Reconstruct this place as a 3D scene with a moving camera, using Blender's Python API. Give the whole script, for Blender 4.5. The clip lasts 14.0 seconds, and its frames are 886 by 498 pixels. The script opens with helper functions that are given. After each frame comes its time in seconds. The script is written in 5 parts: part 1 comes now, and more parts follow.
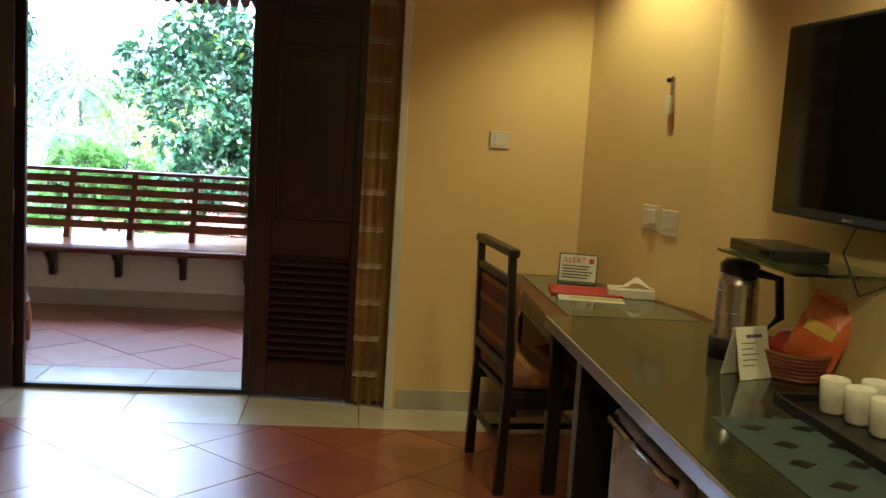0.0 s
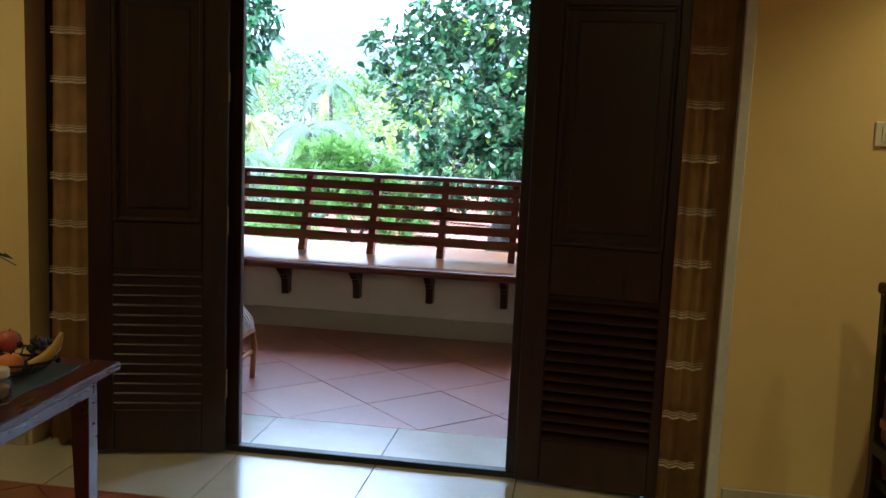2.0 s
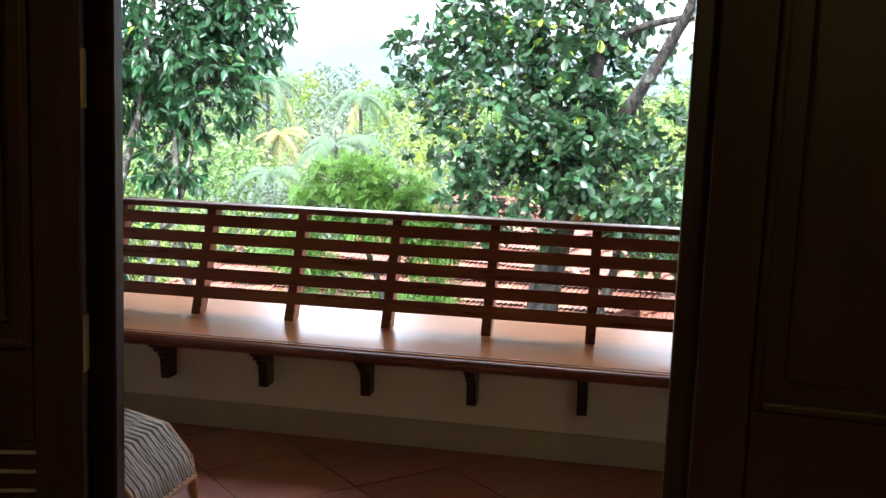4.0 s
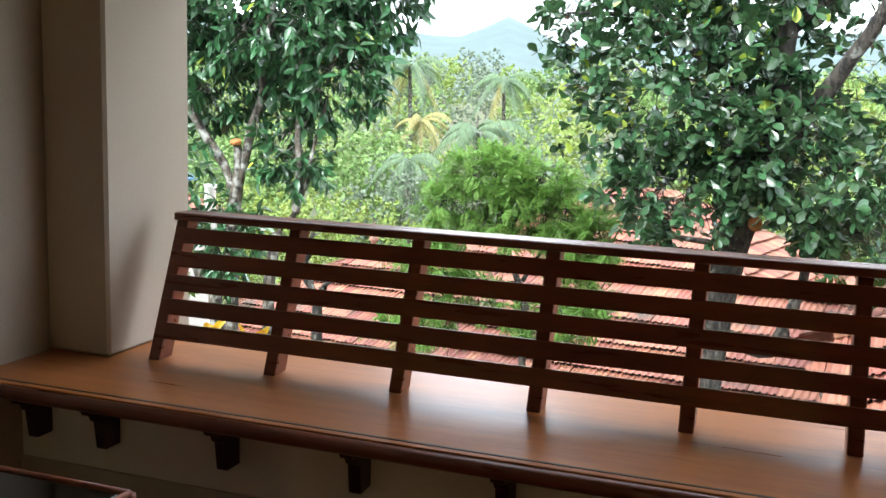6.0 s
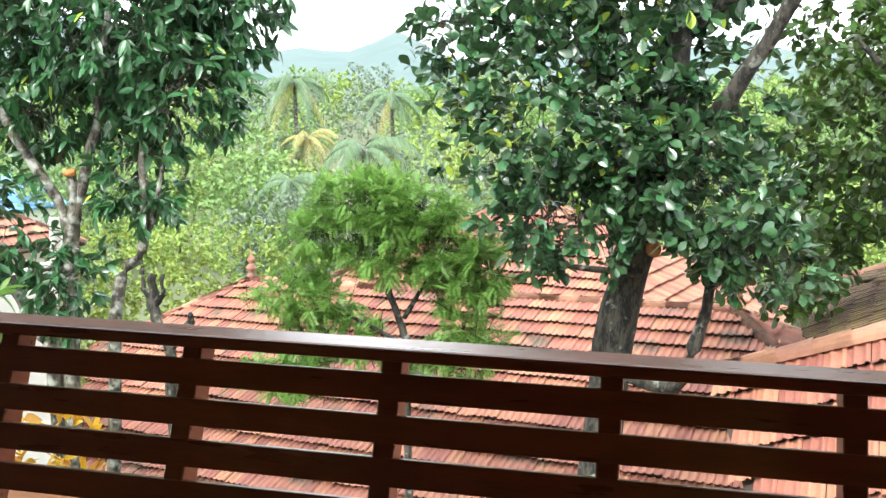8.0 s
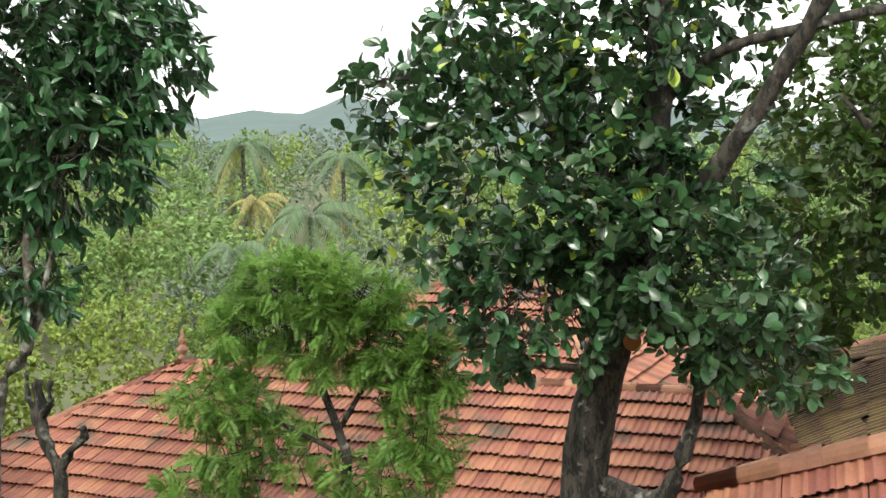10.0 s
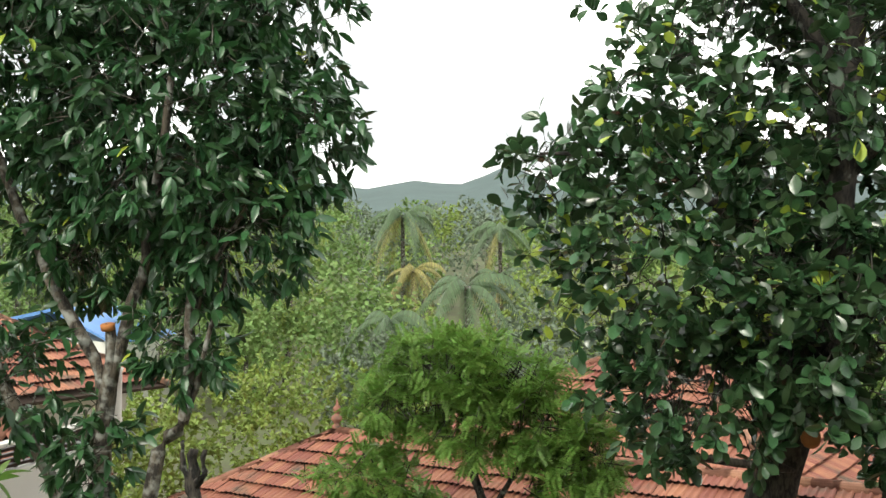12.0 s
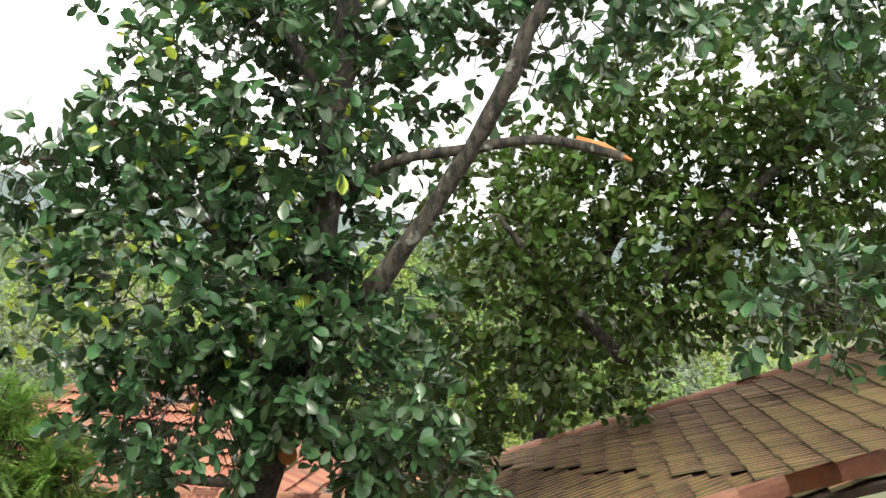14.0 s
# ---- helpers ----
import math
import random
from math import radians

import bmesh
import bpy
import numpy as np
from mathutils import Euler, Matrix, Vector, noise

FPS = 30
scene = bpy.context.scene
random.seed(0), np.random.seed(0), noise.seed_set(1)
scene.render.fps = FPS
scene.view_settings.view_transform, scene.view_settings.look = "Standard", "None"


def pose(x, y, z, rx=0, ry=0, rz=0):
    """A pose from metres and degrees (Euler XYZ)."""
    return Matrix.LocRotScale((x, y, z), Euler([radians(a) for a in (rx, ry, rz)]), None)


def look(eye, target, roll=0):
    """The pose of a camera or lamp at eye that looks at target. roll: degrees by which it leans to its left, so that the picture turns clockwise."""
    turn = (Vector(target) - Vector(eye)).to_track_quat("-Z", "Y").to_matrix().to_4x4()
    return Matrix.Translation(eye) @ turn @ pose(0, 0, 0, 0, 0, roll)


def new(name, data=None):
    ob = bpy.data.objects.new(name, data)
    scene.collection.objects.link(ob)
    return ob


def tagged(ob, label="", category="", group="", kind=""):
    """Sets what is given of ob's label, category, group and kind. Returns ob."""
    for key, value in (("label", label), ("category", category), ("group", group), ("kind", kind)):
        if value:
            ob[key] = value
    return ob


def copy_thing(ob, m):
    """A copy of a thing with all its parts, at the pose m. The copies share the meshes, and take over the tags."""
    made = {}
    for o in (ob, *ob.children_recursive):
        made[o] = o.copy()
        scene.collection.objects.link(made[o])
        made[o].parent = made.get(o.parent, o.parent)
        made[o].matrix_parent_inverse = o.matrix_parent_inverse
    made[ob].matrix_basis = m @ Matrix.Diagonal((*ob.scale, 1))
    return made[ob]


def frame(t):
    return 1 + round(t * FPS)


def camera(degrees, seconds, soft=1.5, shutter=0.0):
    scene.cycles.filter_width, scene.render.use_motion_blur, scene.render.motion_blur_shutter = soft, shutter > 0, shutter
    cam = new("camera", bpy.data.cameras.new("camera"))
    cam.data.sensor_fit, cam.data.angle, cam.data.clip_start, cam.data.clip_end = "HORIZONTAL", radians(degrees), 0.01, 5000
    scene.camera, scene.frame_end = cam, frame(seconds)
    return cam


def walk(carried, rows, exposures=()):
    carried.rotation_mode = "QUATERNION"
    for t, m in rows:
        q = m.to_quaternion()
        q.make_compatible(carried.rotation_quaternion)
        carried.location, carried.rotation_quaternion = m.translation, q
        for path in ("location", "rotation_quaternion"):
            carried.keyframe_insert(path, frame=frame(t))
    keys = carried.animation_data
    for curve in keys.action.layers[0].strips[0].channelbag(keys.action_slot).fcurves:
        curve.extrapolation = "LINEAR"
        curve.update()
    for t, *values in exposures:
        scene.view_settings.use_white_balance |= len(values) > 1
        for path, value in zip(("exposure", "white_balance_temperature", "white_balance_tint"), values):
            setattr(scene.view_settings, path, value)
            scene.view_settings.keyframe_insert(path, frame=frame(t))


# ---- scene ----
cam = camera(49.5, 14.0)
METRES, EYE, TILT, LEAN, TURN = 8.0, 1.5, 0.0, 0.0, -5.7
ROWS = [
    (0.0, 0.0, 0.0, 0.0, 0.42, -6.85, -3.5),
    (0.5, -0.0064, 0.0248, -0.0035, 7.12, -8.22, -3.31),
    (1.0, -0.0125, 0.0696, -0.0013, 12.6, -8.42, -3.07),
    (1.5, -0.0334, 0.1181, -0.0004, 13.84, -8.28, -2.72),
    (2.0, -0.0531, 0.1734, 0.0001, 14.44, -8.17, -2.43),
    (2.5, -0.0688, 0.2338, 0.0035, 15.31, -7.7, -2.26),
    (5.0, -0.1578, 0.5123, -0.0023, 18.31, -7.46, -1.97),
    (5.5, -0.1716, 0.55, -0.0006, 24.7, -8.51, -2.11),
    (6.0, -0.1923, 0.5901, -0.0002, 24.76, -8.66, -1.93),
    (6.5, -0.2002, 0.6223, 0.0004, 23.7, -8.55, -1.62),
    (7.0, -0.2037, 0.6624, 0.0031, 21.77, -8.13, -1.22),
    (7.5, -0.2102, 0.6928, 0.0045, 19.91, -7.86, -1.06),
    (10.0, -0.2639, 0.8995, 0.02, 15.63, -4.07, -0.45),
    (10.5, -0.2677, 0.9155, 0.0218, 24.98, -1.1, -0.73),
    (11.0, -0.2733, 0.92, 0.025, 28.38, -0.43, -0.66),
    (11.5, -0.2762, 0.9254, 0.0257, 28.49, -0.44, -0.57),
    (12.0, -0.2748, 0.9314, 0.0265, 24.96, -0.04, -1.26),
    (12.5, -0.2697, 0.9367, 0.0267, 15.02, 1.08, -2.87),
    (13.0, -0.2644, 0.9379, 0.027, 6.99, 2.18, -3.35),
    (13.5, -0.2614, 0.9396, 0.0271, 1.75, 2.48, -3.63),
    (14.0, -0.2583, 0.9412, 0.027, -3.61, 2.45, -3.86),
]
# one overcast sky: pale cloud over a faint blue, and a wide, weak sun behind it
EXPOSURES = [(0.0, 3.85, 4700, 8), (0.6, 3.45, 4500, 8), (1.5, 3.35, 4600, 6), (2.7, 3.05, 4800, 6), (4.8, 2.65, 5900, 12),
             (6.0, 2.3, 5900, 8), (7.7, 2.28, 6100, 3), (9.8, 1.35, 6700, 4), (11.0, 1.0, 6800, 4), (12.0, 0.95, 6800, 5), (14.0, 1.5, 7000, 7)]
walk(cam, [(t, pose(0, 0, EYE, TILT, LEAN, TURN) @ pose(METRES * x, METRES * y, METRES * z, 90 + pitch, roll, yaw)) for t, x, y, z, yaw, pitch, roll in ROWS], EXPOSURES)

world = bpy.data.worlds.new("overcast_sky")
scene.world = world
world.use_nodes = True
wn, wl = world.node_tree.nodes, world.node_tree.links
wn.clear()
sky = wn.new("ShaderNodeTexSky")
sky.sky_type, sky.sun_disc = 'NISHITA', False
sky.sun_elevation, sky.sun_rotation = radians(52), radians(200)
skybg = wn.new("ShaderNodeBackground")
skybg.inputs[1].default_value = 0.12
wl.new(sky.outputs[0], skybg.inputs[0])
wtc = wn.new("ShaderNodeTexCoord")
wmap = wn.new("ShaderNodeMapping")
wmap.inputs["Scale"].default_value = (1.3, 1.3, 4.0)
wl.new(wtc.outputs["Generated"], wmap.inputs[0])
wnoise = wn.new("ShaderNodeTexNoise")
wnoise.inputs["Scale"].default_value, wnoise.inputs["Detail"].default_value = 2.6, 7
wl.new(wmap.outputs[0], wnoise.inputs[0])
wramp = wn.new("ShaderNodeValToRGB")
wramp.color_ramp.elements[0].position, wramp.color_ramp.elements[0].color = 0.47, (0.17, 0.172, 0.178, 1)
wramp.color_ramp.elements[1].position, wramp.color_ramp.elements[1].color = 0.76, (1.0, 1.0, 1.0, 1)
wl.new(wnoise.outputs[0], wramp.inputs[0])
cloudbg = wn.new("ShaderNodeBackground")
cloudbg.inputs[1].default_value = 3.35
wl.new(wramp.outputs[0], cloudbg.inputs[0])
wmix = wn.new("ShaderNodeMixShader")
wmix.inputs[0].default_value = 0.88
wl.new(skybg.outputs[0], wmix.inputs[1])
wl.new(cloudbg.outputs[0], wmix.inputs[2])
wout = wn.new("ShaderNodeOutputWorld")
wl.new(wmix.outputs[0], wout.inputs[0])

sun_data = bpy.data.lights.new("sun", 'SUN')
sun_data.energy, sun_data.angle, sun_data.color = 1.5, radians(14), (1.0, 0.96, 0.88)
sun = new("sun", sun_data)
sun.matrix_world = look((-4, -6, 14), (0, 8, 0))


def downlight(x, y, z, watts, size, aim):
    d = bpy.data.lights.new("downlight", 'SPOT')
    d.energy, d.color, d.spot_size, d.spot_blend, d.shadow_soft_size = watts, (1.0, 0.7, 0.22), radians(size), 0.7, 0.05
    o = new("downlight_lamp", d)
    o.matrix_world = look((x, y, z), aim)


CEIL = 2.75
DOWN = [(1.15, 4.35), (1.1, 2.2), (-3.0, 3.7), (0.1, 0.2)]
downlight(1.15, 4.35, CEIL - 0.08, 4.2, 110, (1.3, 4.6, 0))
downlight(1.1, 2.2, CEIL - 0.08, 4.6, 130, (1.1, 2.3, 0))
downlight(-3.0, 3.7, CEIL - 0.08, 5.0, 140, (-3.0, 4.1, 0))
downlight(0.1, 0.2, CEIL - 0.08, 8.0, 150, (0.1, 1.0, 0))


# ---- materials ----
def mat(name, c1, c2=None, rough=0.6, metal=0.0, scale=6.0, bump=0.15, stretch=(1, 1, 1), spec=0.5, fine=60.0, rand=0.0, island=0.0,
        coat=0.0, translucent=0.0, rough_var=0.1, stain=None, stain_at=0.62, sharp=0.18):
    m = bpy.data.materials.new(name)
    m.use_nodes = True
    n, l = m.node_tree.nodes, m.node_tree.links
    b = n["Principled BSDF"]
    b.inputs["Metallic"].default_value = metal
    b.inputs["Specular IOR Level"].default_value = spec
    b.inputs["Coat Weight"].default_value = coat
    b.inputs["Coat Roughness"].default_value = 0.2
    c2 = c2 or tuple(v * 0.75 for v in c1)
    tc = n.new("ShaderNodeTexCoord")
    mp = n.new("ShaderNodeMapping")
    mp.inputs["Scale"].default_value = stretch
    l.new(tc.outputs["Object"], mp.inputs[0])
    n1 = n.new("ShaderNodeTexNoise")
    n1.inputs["Scale"].default_value, n1.inputs["Detail"].default_value = scale, 6
    l.new(mp.outputs[0], n1.inputs[0])
    n2 = n.new("ShaderNodeTexNoise")
    n2.inputs["Scale"].default_value, n2.inputs["Detail"].default_value = fine, 4
    l.new(mp.outputs[0], n2.inputs[0])
    ramp = n.new("ShaderNodeValToRGB")
    ramp.color_ramp.elements[0].position, ramp.color_ramp.elements[0].color = 0.5 - sharp, (*c2, 1)
    ramp.color_ramp.elements[1].position, ramp.color_ramp.elements[1].color = 0.5 + sharp, (*c1, 1)
    mixf = n.new("ShaderNodeMath")
    mixf.operation = 'MULTIPLY_ADD'
    mixf.inputs[1].default_value = 0.35
    l.new(n2.outputs[0], mixf.inputs[0])
    sc = n.new("ShaderNodeMath")
    sc.operation = 'MULTIPLY'
    sc.inputs[1].default_value = 0.65
    l.new(n1.outputs[0], sc.inputs[0])
    l.new(sc.outputs[0], mixf.inputs[2])
    l.new(mixf.outputs[0], ramp.inputs[0])
    col = ramp.outputs[0]
    if rand or island:
        src = n.new("ShaderNodeObjectInfo").outputs["Random"] if rand else n.new("ShaderNodeNewGeometry").outputs["Random Per Island"]
        mr = n.new("ShaderNodeMapRange")
        k = rand or island
        mr.inputs["To Min"].default_value, mr.inputs["To Max"].default_value = 1 - k, 1 + k
        l.new(src, mr.inputs[0])
        hs = n.new("ShaderNodeHueSaturation")
        l.new(mr.outputs[0], hs.inputs["Value"])
        mh = n.new("ShaderNodeMapRange")
        mh.inputs["To Min"].default_value, mh.inputs["To Max"].default_value = 0.5 - k * 0.05, 0.5 + k * 0.05
        l.new(src, mh.inputs[0])
        l.new(mh.outputs[0], hs.inputs["Hue"])
        l.new(col, hs.inputs["Color"])
        col = hs.outputs[0]
    if stain:
        n3 = n.new("ShaderNodeTexNoise")
        n3.inputs["Scale"].default_value, n3.inputs["Detail"].default_value = scale * 0.5, 8
        l.new(tc.outputs["Object"], n3.inputs[0])
        r3 = n.new("ShaderNodeValToRGB")
        r3.color_ramp.elements[0].position, r3.color_ramp.elements[1].position = stain_at - 0.1, stain_at + 0.04
        l.new(n3.outputs[0], r3.inputs[0])
        mx = n.new("ShaderNodeMix")
        mx.data_type = 'RGBA'
        mx.inputs[7].default_value = (*stain, 1)
        l.new(r3.outputs[0], mx.inputs[0])
        l.new(col, mx.inputs[6])
        col = mx.outputs[2]
    l.new(col, b.inputs["Base Color"])
    rr = n.new("ShaderNodeMapRange")
    rr.inputs["To Min"].default_value, rr.inputs["To Max"].default_value = max(0.02, rough - rough_var), min(1, rough + rough_var)
    l.new(n1.outputs[0], rr.inputs[0])
    l.new(rr.outputs[0], b.inputs["Roughness"])
    if bump:
        bp = n.new("ShaderNodeBump")
        bp.inputs["Strength"].default_value, bp.inputs["Distance"].default_value = bump, 0.01
        l.new(mixf.outputs[0], bp.inputs["Height"])
        l.new(bp.outputs[0], b.inputs["Normal"])
    if translucent:
        tr = n.new("ShaderNodeBsdfTranslucent")
        l.new(col, tr.inputs[0])
        ms = n.new("ShaderNodeMixShader")
        ms.inputs[0].default_value = translucent
        l.new(b.outputs[0], ms.inputs[1])
        l.new(tr.outputs[0], ms.inputs[2])
        l.new(ms.outputs[0], n["Material Output"].inputs[0])
    return m


def glass(name, color=(1, 1, 1), rough=0.02):
    m = bpy.data.materials.new(name)
    m.use_nodes = True
    b = m.node_tree.nodes["Principled BSDF"]
    b.inputs["Base Color"].default_value = (*color, 1)
    b.inputs["Transmission Weight"].default_value = 1
    b.inputs["Roughness"].default_value = rough
    return m


def glow(name, color, strength):
    m = bpy.data.materials.new(name)
    m.use_nodes = True
    b = m.node_tree.nodes["Principled BSDF"]
    b.inputs["Base Color"].default_value = (0.8, 0.8, 0.8, 1)
    b.inputs["Emission Color"].default_value = (*color, 1)
    b.inputs["Emission Strength"].default_value = strength
    return m


WALL = mat("cream_plaster", (0.76, 0.58, 0.25), (0.7, 0.53, 0.22), 0.75, scale=2.5, bump=0.08, fine=120)
WHITE = mat("white_plaster", (0.76, 0.74, 0.69), (0.68, 0.66, 0.6), 0.8, scale=2, bump=0.12, fine=90)
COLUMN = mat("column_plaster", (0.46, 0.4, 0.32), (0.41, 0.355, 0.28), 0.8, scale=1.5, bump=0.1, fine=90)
SKIRT = mat("skirting_tile", (0.46, 0.42, 0.35), (0.4, 0.36, 0.3), 0.35, scale=8, bump=0.03)
STONE = mat("pale_floor_tile", (0.6, 0.56, 0.47), (0.52, 0.48, 0.4), 0.2, scale=5, bump=0.03, rand=0.06, rough_var=0.08, coat=0.6)
TERRA = mat("terracotta_floor_tile", (0.33, 0.105, 0.06), (0.25, 0.075, 0.045), 0.36, scale=4, bump=0.02, rand=0.12, rough_var=0.05, spec=0.7, coat=0.7)
GROUT = mat("grout", (0.2, 0.16, 0.13), None, 0.8, scale=20)
DARKWOOD = mat("dark_stained_wood", (0.034, 0.0105, 0.0068), (0.013, 0.0048, 0.0036), 0.36, scale=5, bump=0.12, stretch=(6, 6, 0.6), fine=40)
REDWOOD = mat("red_polished_wood", (0.2, 0.055, 0.024), (0.1, 0.027, 0.013), 0.3, scale=4, bump=0.08, stretch=(0.7, 7, 7), fine=30, rand=0.12)
TABLEWOOD = mat("rosewood", (0.09, 0.022, 0.014), (0.045, 0.012, 0.009), 0.3, scale=4, bump=0.08, stretch=(6, 0.8, 6), fine=30)
SEATWOOD = mat("bench_teak", (0.42, 0.165, 0.05), (0.27, 0.092, 0.028), 0.3, spec=0.35, scale=3, bump=0.05, stretch=(0.5, 6, 6), fine=24, rough_var=0.06)
BLACK = mat("black_plastic", (0.012, 0.012, 0.013), None, 0.35, bump=0.02)
BLACKWOOD = mat("ebony_wood", (0.018, 0.011, 0.009), (0.01, 0.007, 0.006), 0.35, scale=6, stretch=(5, 5, 0.6))
BRASS = mat("aged_brass", (0.6, 0.45, 0.2), None, 0.35, 1.0, bump=0.05)
STEEL = mat("brushed_steel", (0.62, 0.62, 0.62), (0.5, 0.5, 0.5), 0.25, 1.0, stretch=(1, 1, 30), bump=0.03)
PLASTIC = mat("ivory_plastic", (0.75, 0.7, 0.6), None, 0.35, bump=0.02)
GRANITE = mat("green_granite", (0.06, 0.062, 0.036), (0.018, 0.02, 0.013), 0.1, scale=40, fine=160, bump=0.02, rough_var=0.04)
ALU = mat("aluminium_edge", (0.55, 0.55, 0.58), None, 0.35, 0.9, bump=0.05)
FRIDGE = mat("fridge_enamel", (0.55, 0.6, 0.65), None, 0.3, bump=0.02)
CURTAIN = mat("gold_curtain_cloth", (0.5, 0.3, 0.1), (0.36, 0.2, 0.06), 0.7, scale=14, bump=0.3, fine=220)
CURTBAND = mat("silver_thread_band", (0.8, 0.72, 0.55), (0.5, 0.4, 0.25), 0.4, scale=60, bump=0.4, fine=200)
SCREEN = mat("screen_gloss", (0.004, 0.005, 0.005), None, 0.06, spec=0.6, bump=0.0, rough_var=0.02)
GLASS = glass("clear_glass")
GREENGLASS = glass("green_edge_glass", (0.55, 0.9, 0.75))
CHECK = mat("tartan_cushion", (0.2, 0.075, 0.025), (0.08, 0.03, 0.015), 0.85, scale=10, bump=0.4, fine=200)
CHECK2 = mat("tartan_gold_stripe", (0.34, 0.16, 0.035), (0.22, 0.1, 0.025), 0.85, scale=10, bump=0.4, fine=200)
RATTAN = mat("rattan", (0.3, 0.1, 0.045), (0.17, 0.05, 0.024), 0.4, scale=25, bump=0.3, island=0.2)
CANE = mat("cane_pole", (0.42, 0.2, 0.08), (0.3, 0.13, 0.05), 0.35, scale=12, bump=0.1)
WOVEN = mat("pale_woven_cane", (0.5, 0.46, 0.4), (0.34, 0.3, 0.25), 0.5, scale=40, bump=0.3, island=0.2)
CREAMCLOTH = mat("cream_upholstery", (0.62, 0.55, 0.45), (0.55, 0.48, 0.38), 0.9, scale=8, bump=0.3, fine=250)
PURPLE = mat("purple_silk", (0.16, 0.03, 0.17), (0.08, 0.015, 0.09), 0.5, scale=14, bump=0.2)
PAPER = mat("white_paper", (0.75, 0.72, 0.66), None, 0.8, scale=12, bump=0.05)
REDPRINT = mat("red_print", (0.45, 0.03, 0.03), None, 0.5, scale=20, bump=0.0)
ORANGEFOIL = mat("orange_foil", (0.7, 0.16, 0.02), (0.55, 0.1, 0.015), 0.28, scale=18, bump=0.5)
LIME = mat("lime_print", (0.45, 0.5, 0.08), None, 0.5, bump=0)
INK = mat("dark_ink", (0.03, 0.025, 0.03), None, 0.6, bump=0)
PURPLEPRINT = mat("violet_print", (0.16, 0.06, 0.22), None, 0.5, bump=0)
ORANGE = mat("orange_peel", (0.75, 0.24, 0.02), (0.66, 0.18, 0.015), 0.45, scale=80, bump=0.4)
APPLE = mat("apple_skin", (0.4, 0.045, 0.03), (0.5, 0.2, 0.08), 0.3, scale=9, bump=0.02)
GRAPE = mat("dark_grape", (0.012, 0.008, 0.018), (0.03, 0.02, 0.04), 0.35, bump=0.02)
BANANA = mat("banana_skin", (0.6, 0.4, 0.08), (0.5, 0.3, 0.06), 0.5, scale=14, bump=0.1)
SNACK = mat("fried_snack", (0.5, 0.26, 0.05), (0.25, 0.12, 0.03), 0.7, scale=60, bump=0.5)
SLATE = mat("slate_placemat", (0.05, 0.08, 0.085), (0.035, 0.055, 0.06), 0.5, scale=20)
EAVE = mat("carved_eave_board", (0.1, 0.045, 0.025), (0.07, 0.03, 0.02), 0.6, stretch=(0.6, 6, 6))
TILE = mat("clay_roof_tile", (0.36, 0.145, 0.092), (0.24, 0.09, 0.06), 0.75, scale=3, bump=0.35, fine=40, island=0.22, stain=(0.1, 0.075, 0.055), stain_at=0.68)
MOSSTILE = mat("mossy_roof_tile", (0.31, 0.115, 0.055), (0.15, 0.06, 0.032), 0.65, scale=3, bump=0.4, fine=40, rand=0.25, stain=(0.12, 0.105, 0.03), stain_at=0.6)
# dirt of the tile channels, also used as painted shade on rib sides
CHANNEL = mat("channel_dirt_and_rib_shade", (0.075, 0.052, 0.03), (0.035, 0.028, 0.018), 0.9, scale=5, bump=0.4, rand=0.3, stain=(0.09, 0.085, 0.025), stain_at=0.52)
RIDGE = mat("ridge_tile", (0.4, 0.19, 0.12), (0.26, 0.12, 0.08), 0.8, scale=6, bump=0.4, rand=0.2, stain=(0.09, 0.075, 0.06), stain_at=0.6)
UNDER = mat("roof_underlay", (0.06, 0.04, 0.03), None, 0.9)
BARK = mat("lichen_bark", (0.06, 0.051, 0.041), (0.007, 0.006, 0.005), 0.9, sharp=0.07, scale=18, bump=1.0, stretch=(1, 1, 0.35), fine=70, stain=(0.27, 0.28, 0.25), stain_at=0.7)
PALEBARK = mat("pale_bark", (0.12, 0.1, 0.075), (0.022, 0.018, 0.014), 0.9, sharp=0.07, scale=18, bump=0.9, stretch=(1, 1, 0.35), fine=70, stain=(0.28, 0.28, 0.25), stain_at=0.6)
CUTWOOD = mat("cut_wood", (0.5, 0.2, 0.06), (0.4, 0.15, 0.05), 0.8, scale=20)
LEAF_JACK = mat("glossy_dark_leaf", (0.066, 0.135, 0.05), (0.03, 0.074, 0.032), 0.29, scale=3, bump=0.05, island=0.45, translucent=0.2, spec=0.65)
LEAF_YOUNG = mat("young_lime_leaf", (0.52, 0.62, 0.09), (0.4, 0.52, 0.07), 0.4, scale=3, bump=0.05, island=0.25, translucent=0.35)
LEAF_LEFT = mat("drooping_green_leaf", (0.048, 0.128, 0.042), (0.024, 0.072, 0.024), 0.34, spec=0.6, scale=3, bump=0.05, island=0.4, translucent=0.2)
LEAF_BACK = mat("backlit_leaf", (0.085, 0.145, 0.024), (0.03, 0.062, 0.014), 0.4, scale=0.8, bump=0.05, island=0.45, translucent=0.3)
LEAF_FERN = mat("feathery_leaf", (0.19, 0.33, 0.065), (0.11, 0.215, 0.042), 0.55, scale=2, bump=0, island=0.3, translucent=0.4)
LEAF_FAR = mat("far_foliage", (0.2, 0.3, 0.085), (0.115, 0.19, 0.055), 0.7, scale=0.16, bump=0, island=0.3, translucent=0.2, fine=1.5)
LEAF_GREY = mat("greyish_foliage", (0.18, 0.22, 0.15), (0.1, 0.14, 0.085), 0.6, scale=0.5, bump=0, island=0.35, translucent=0.2)
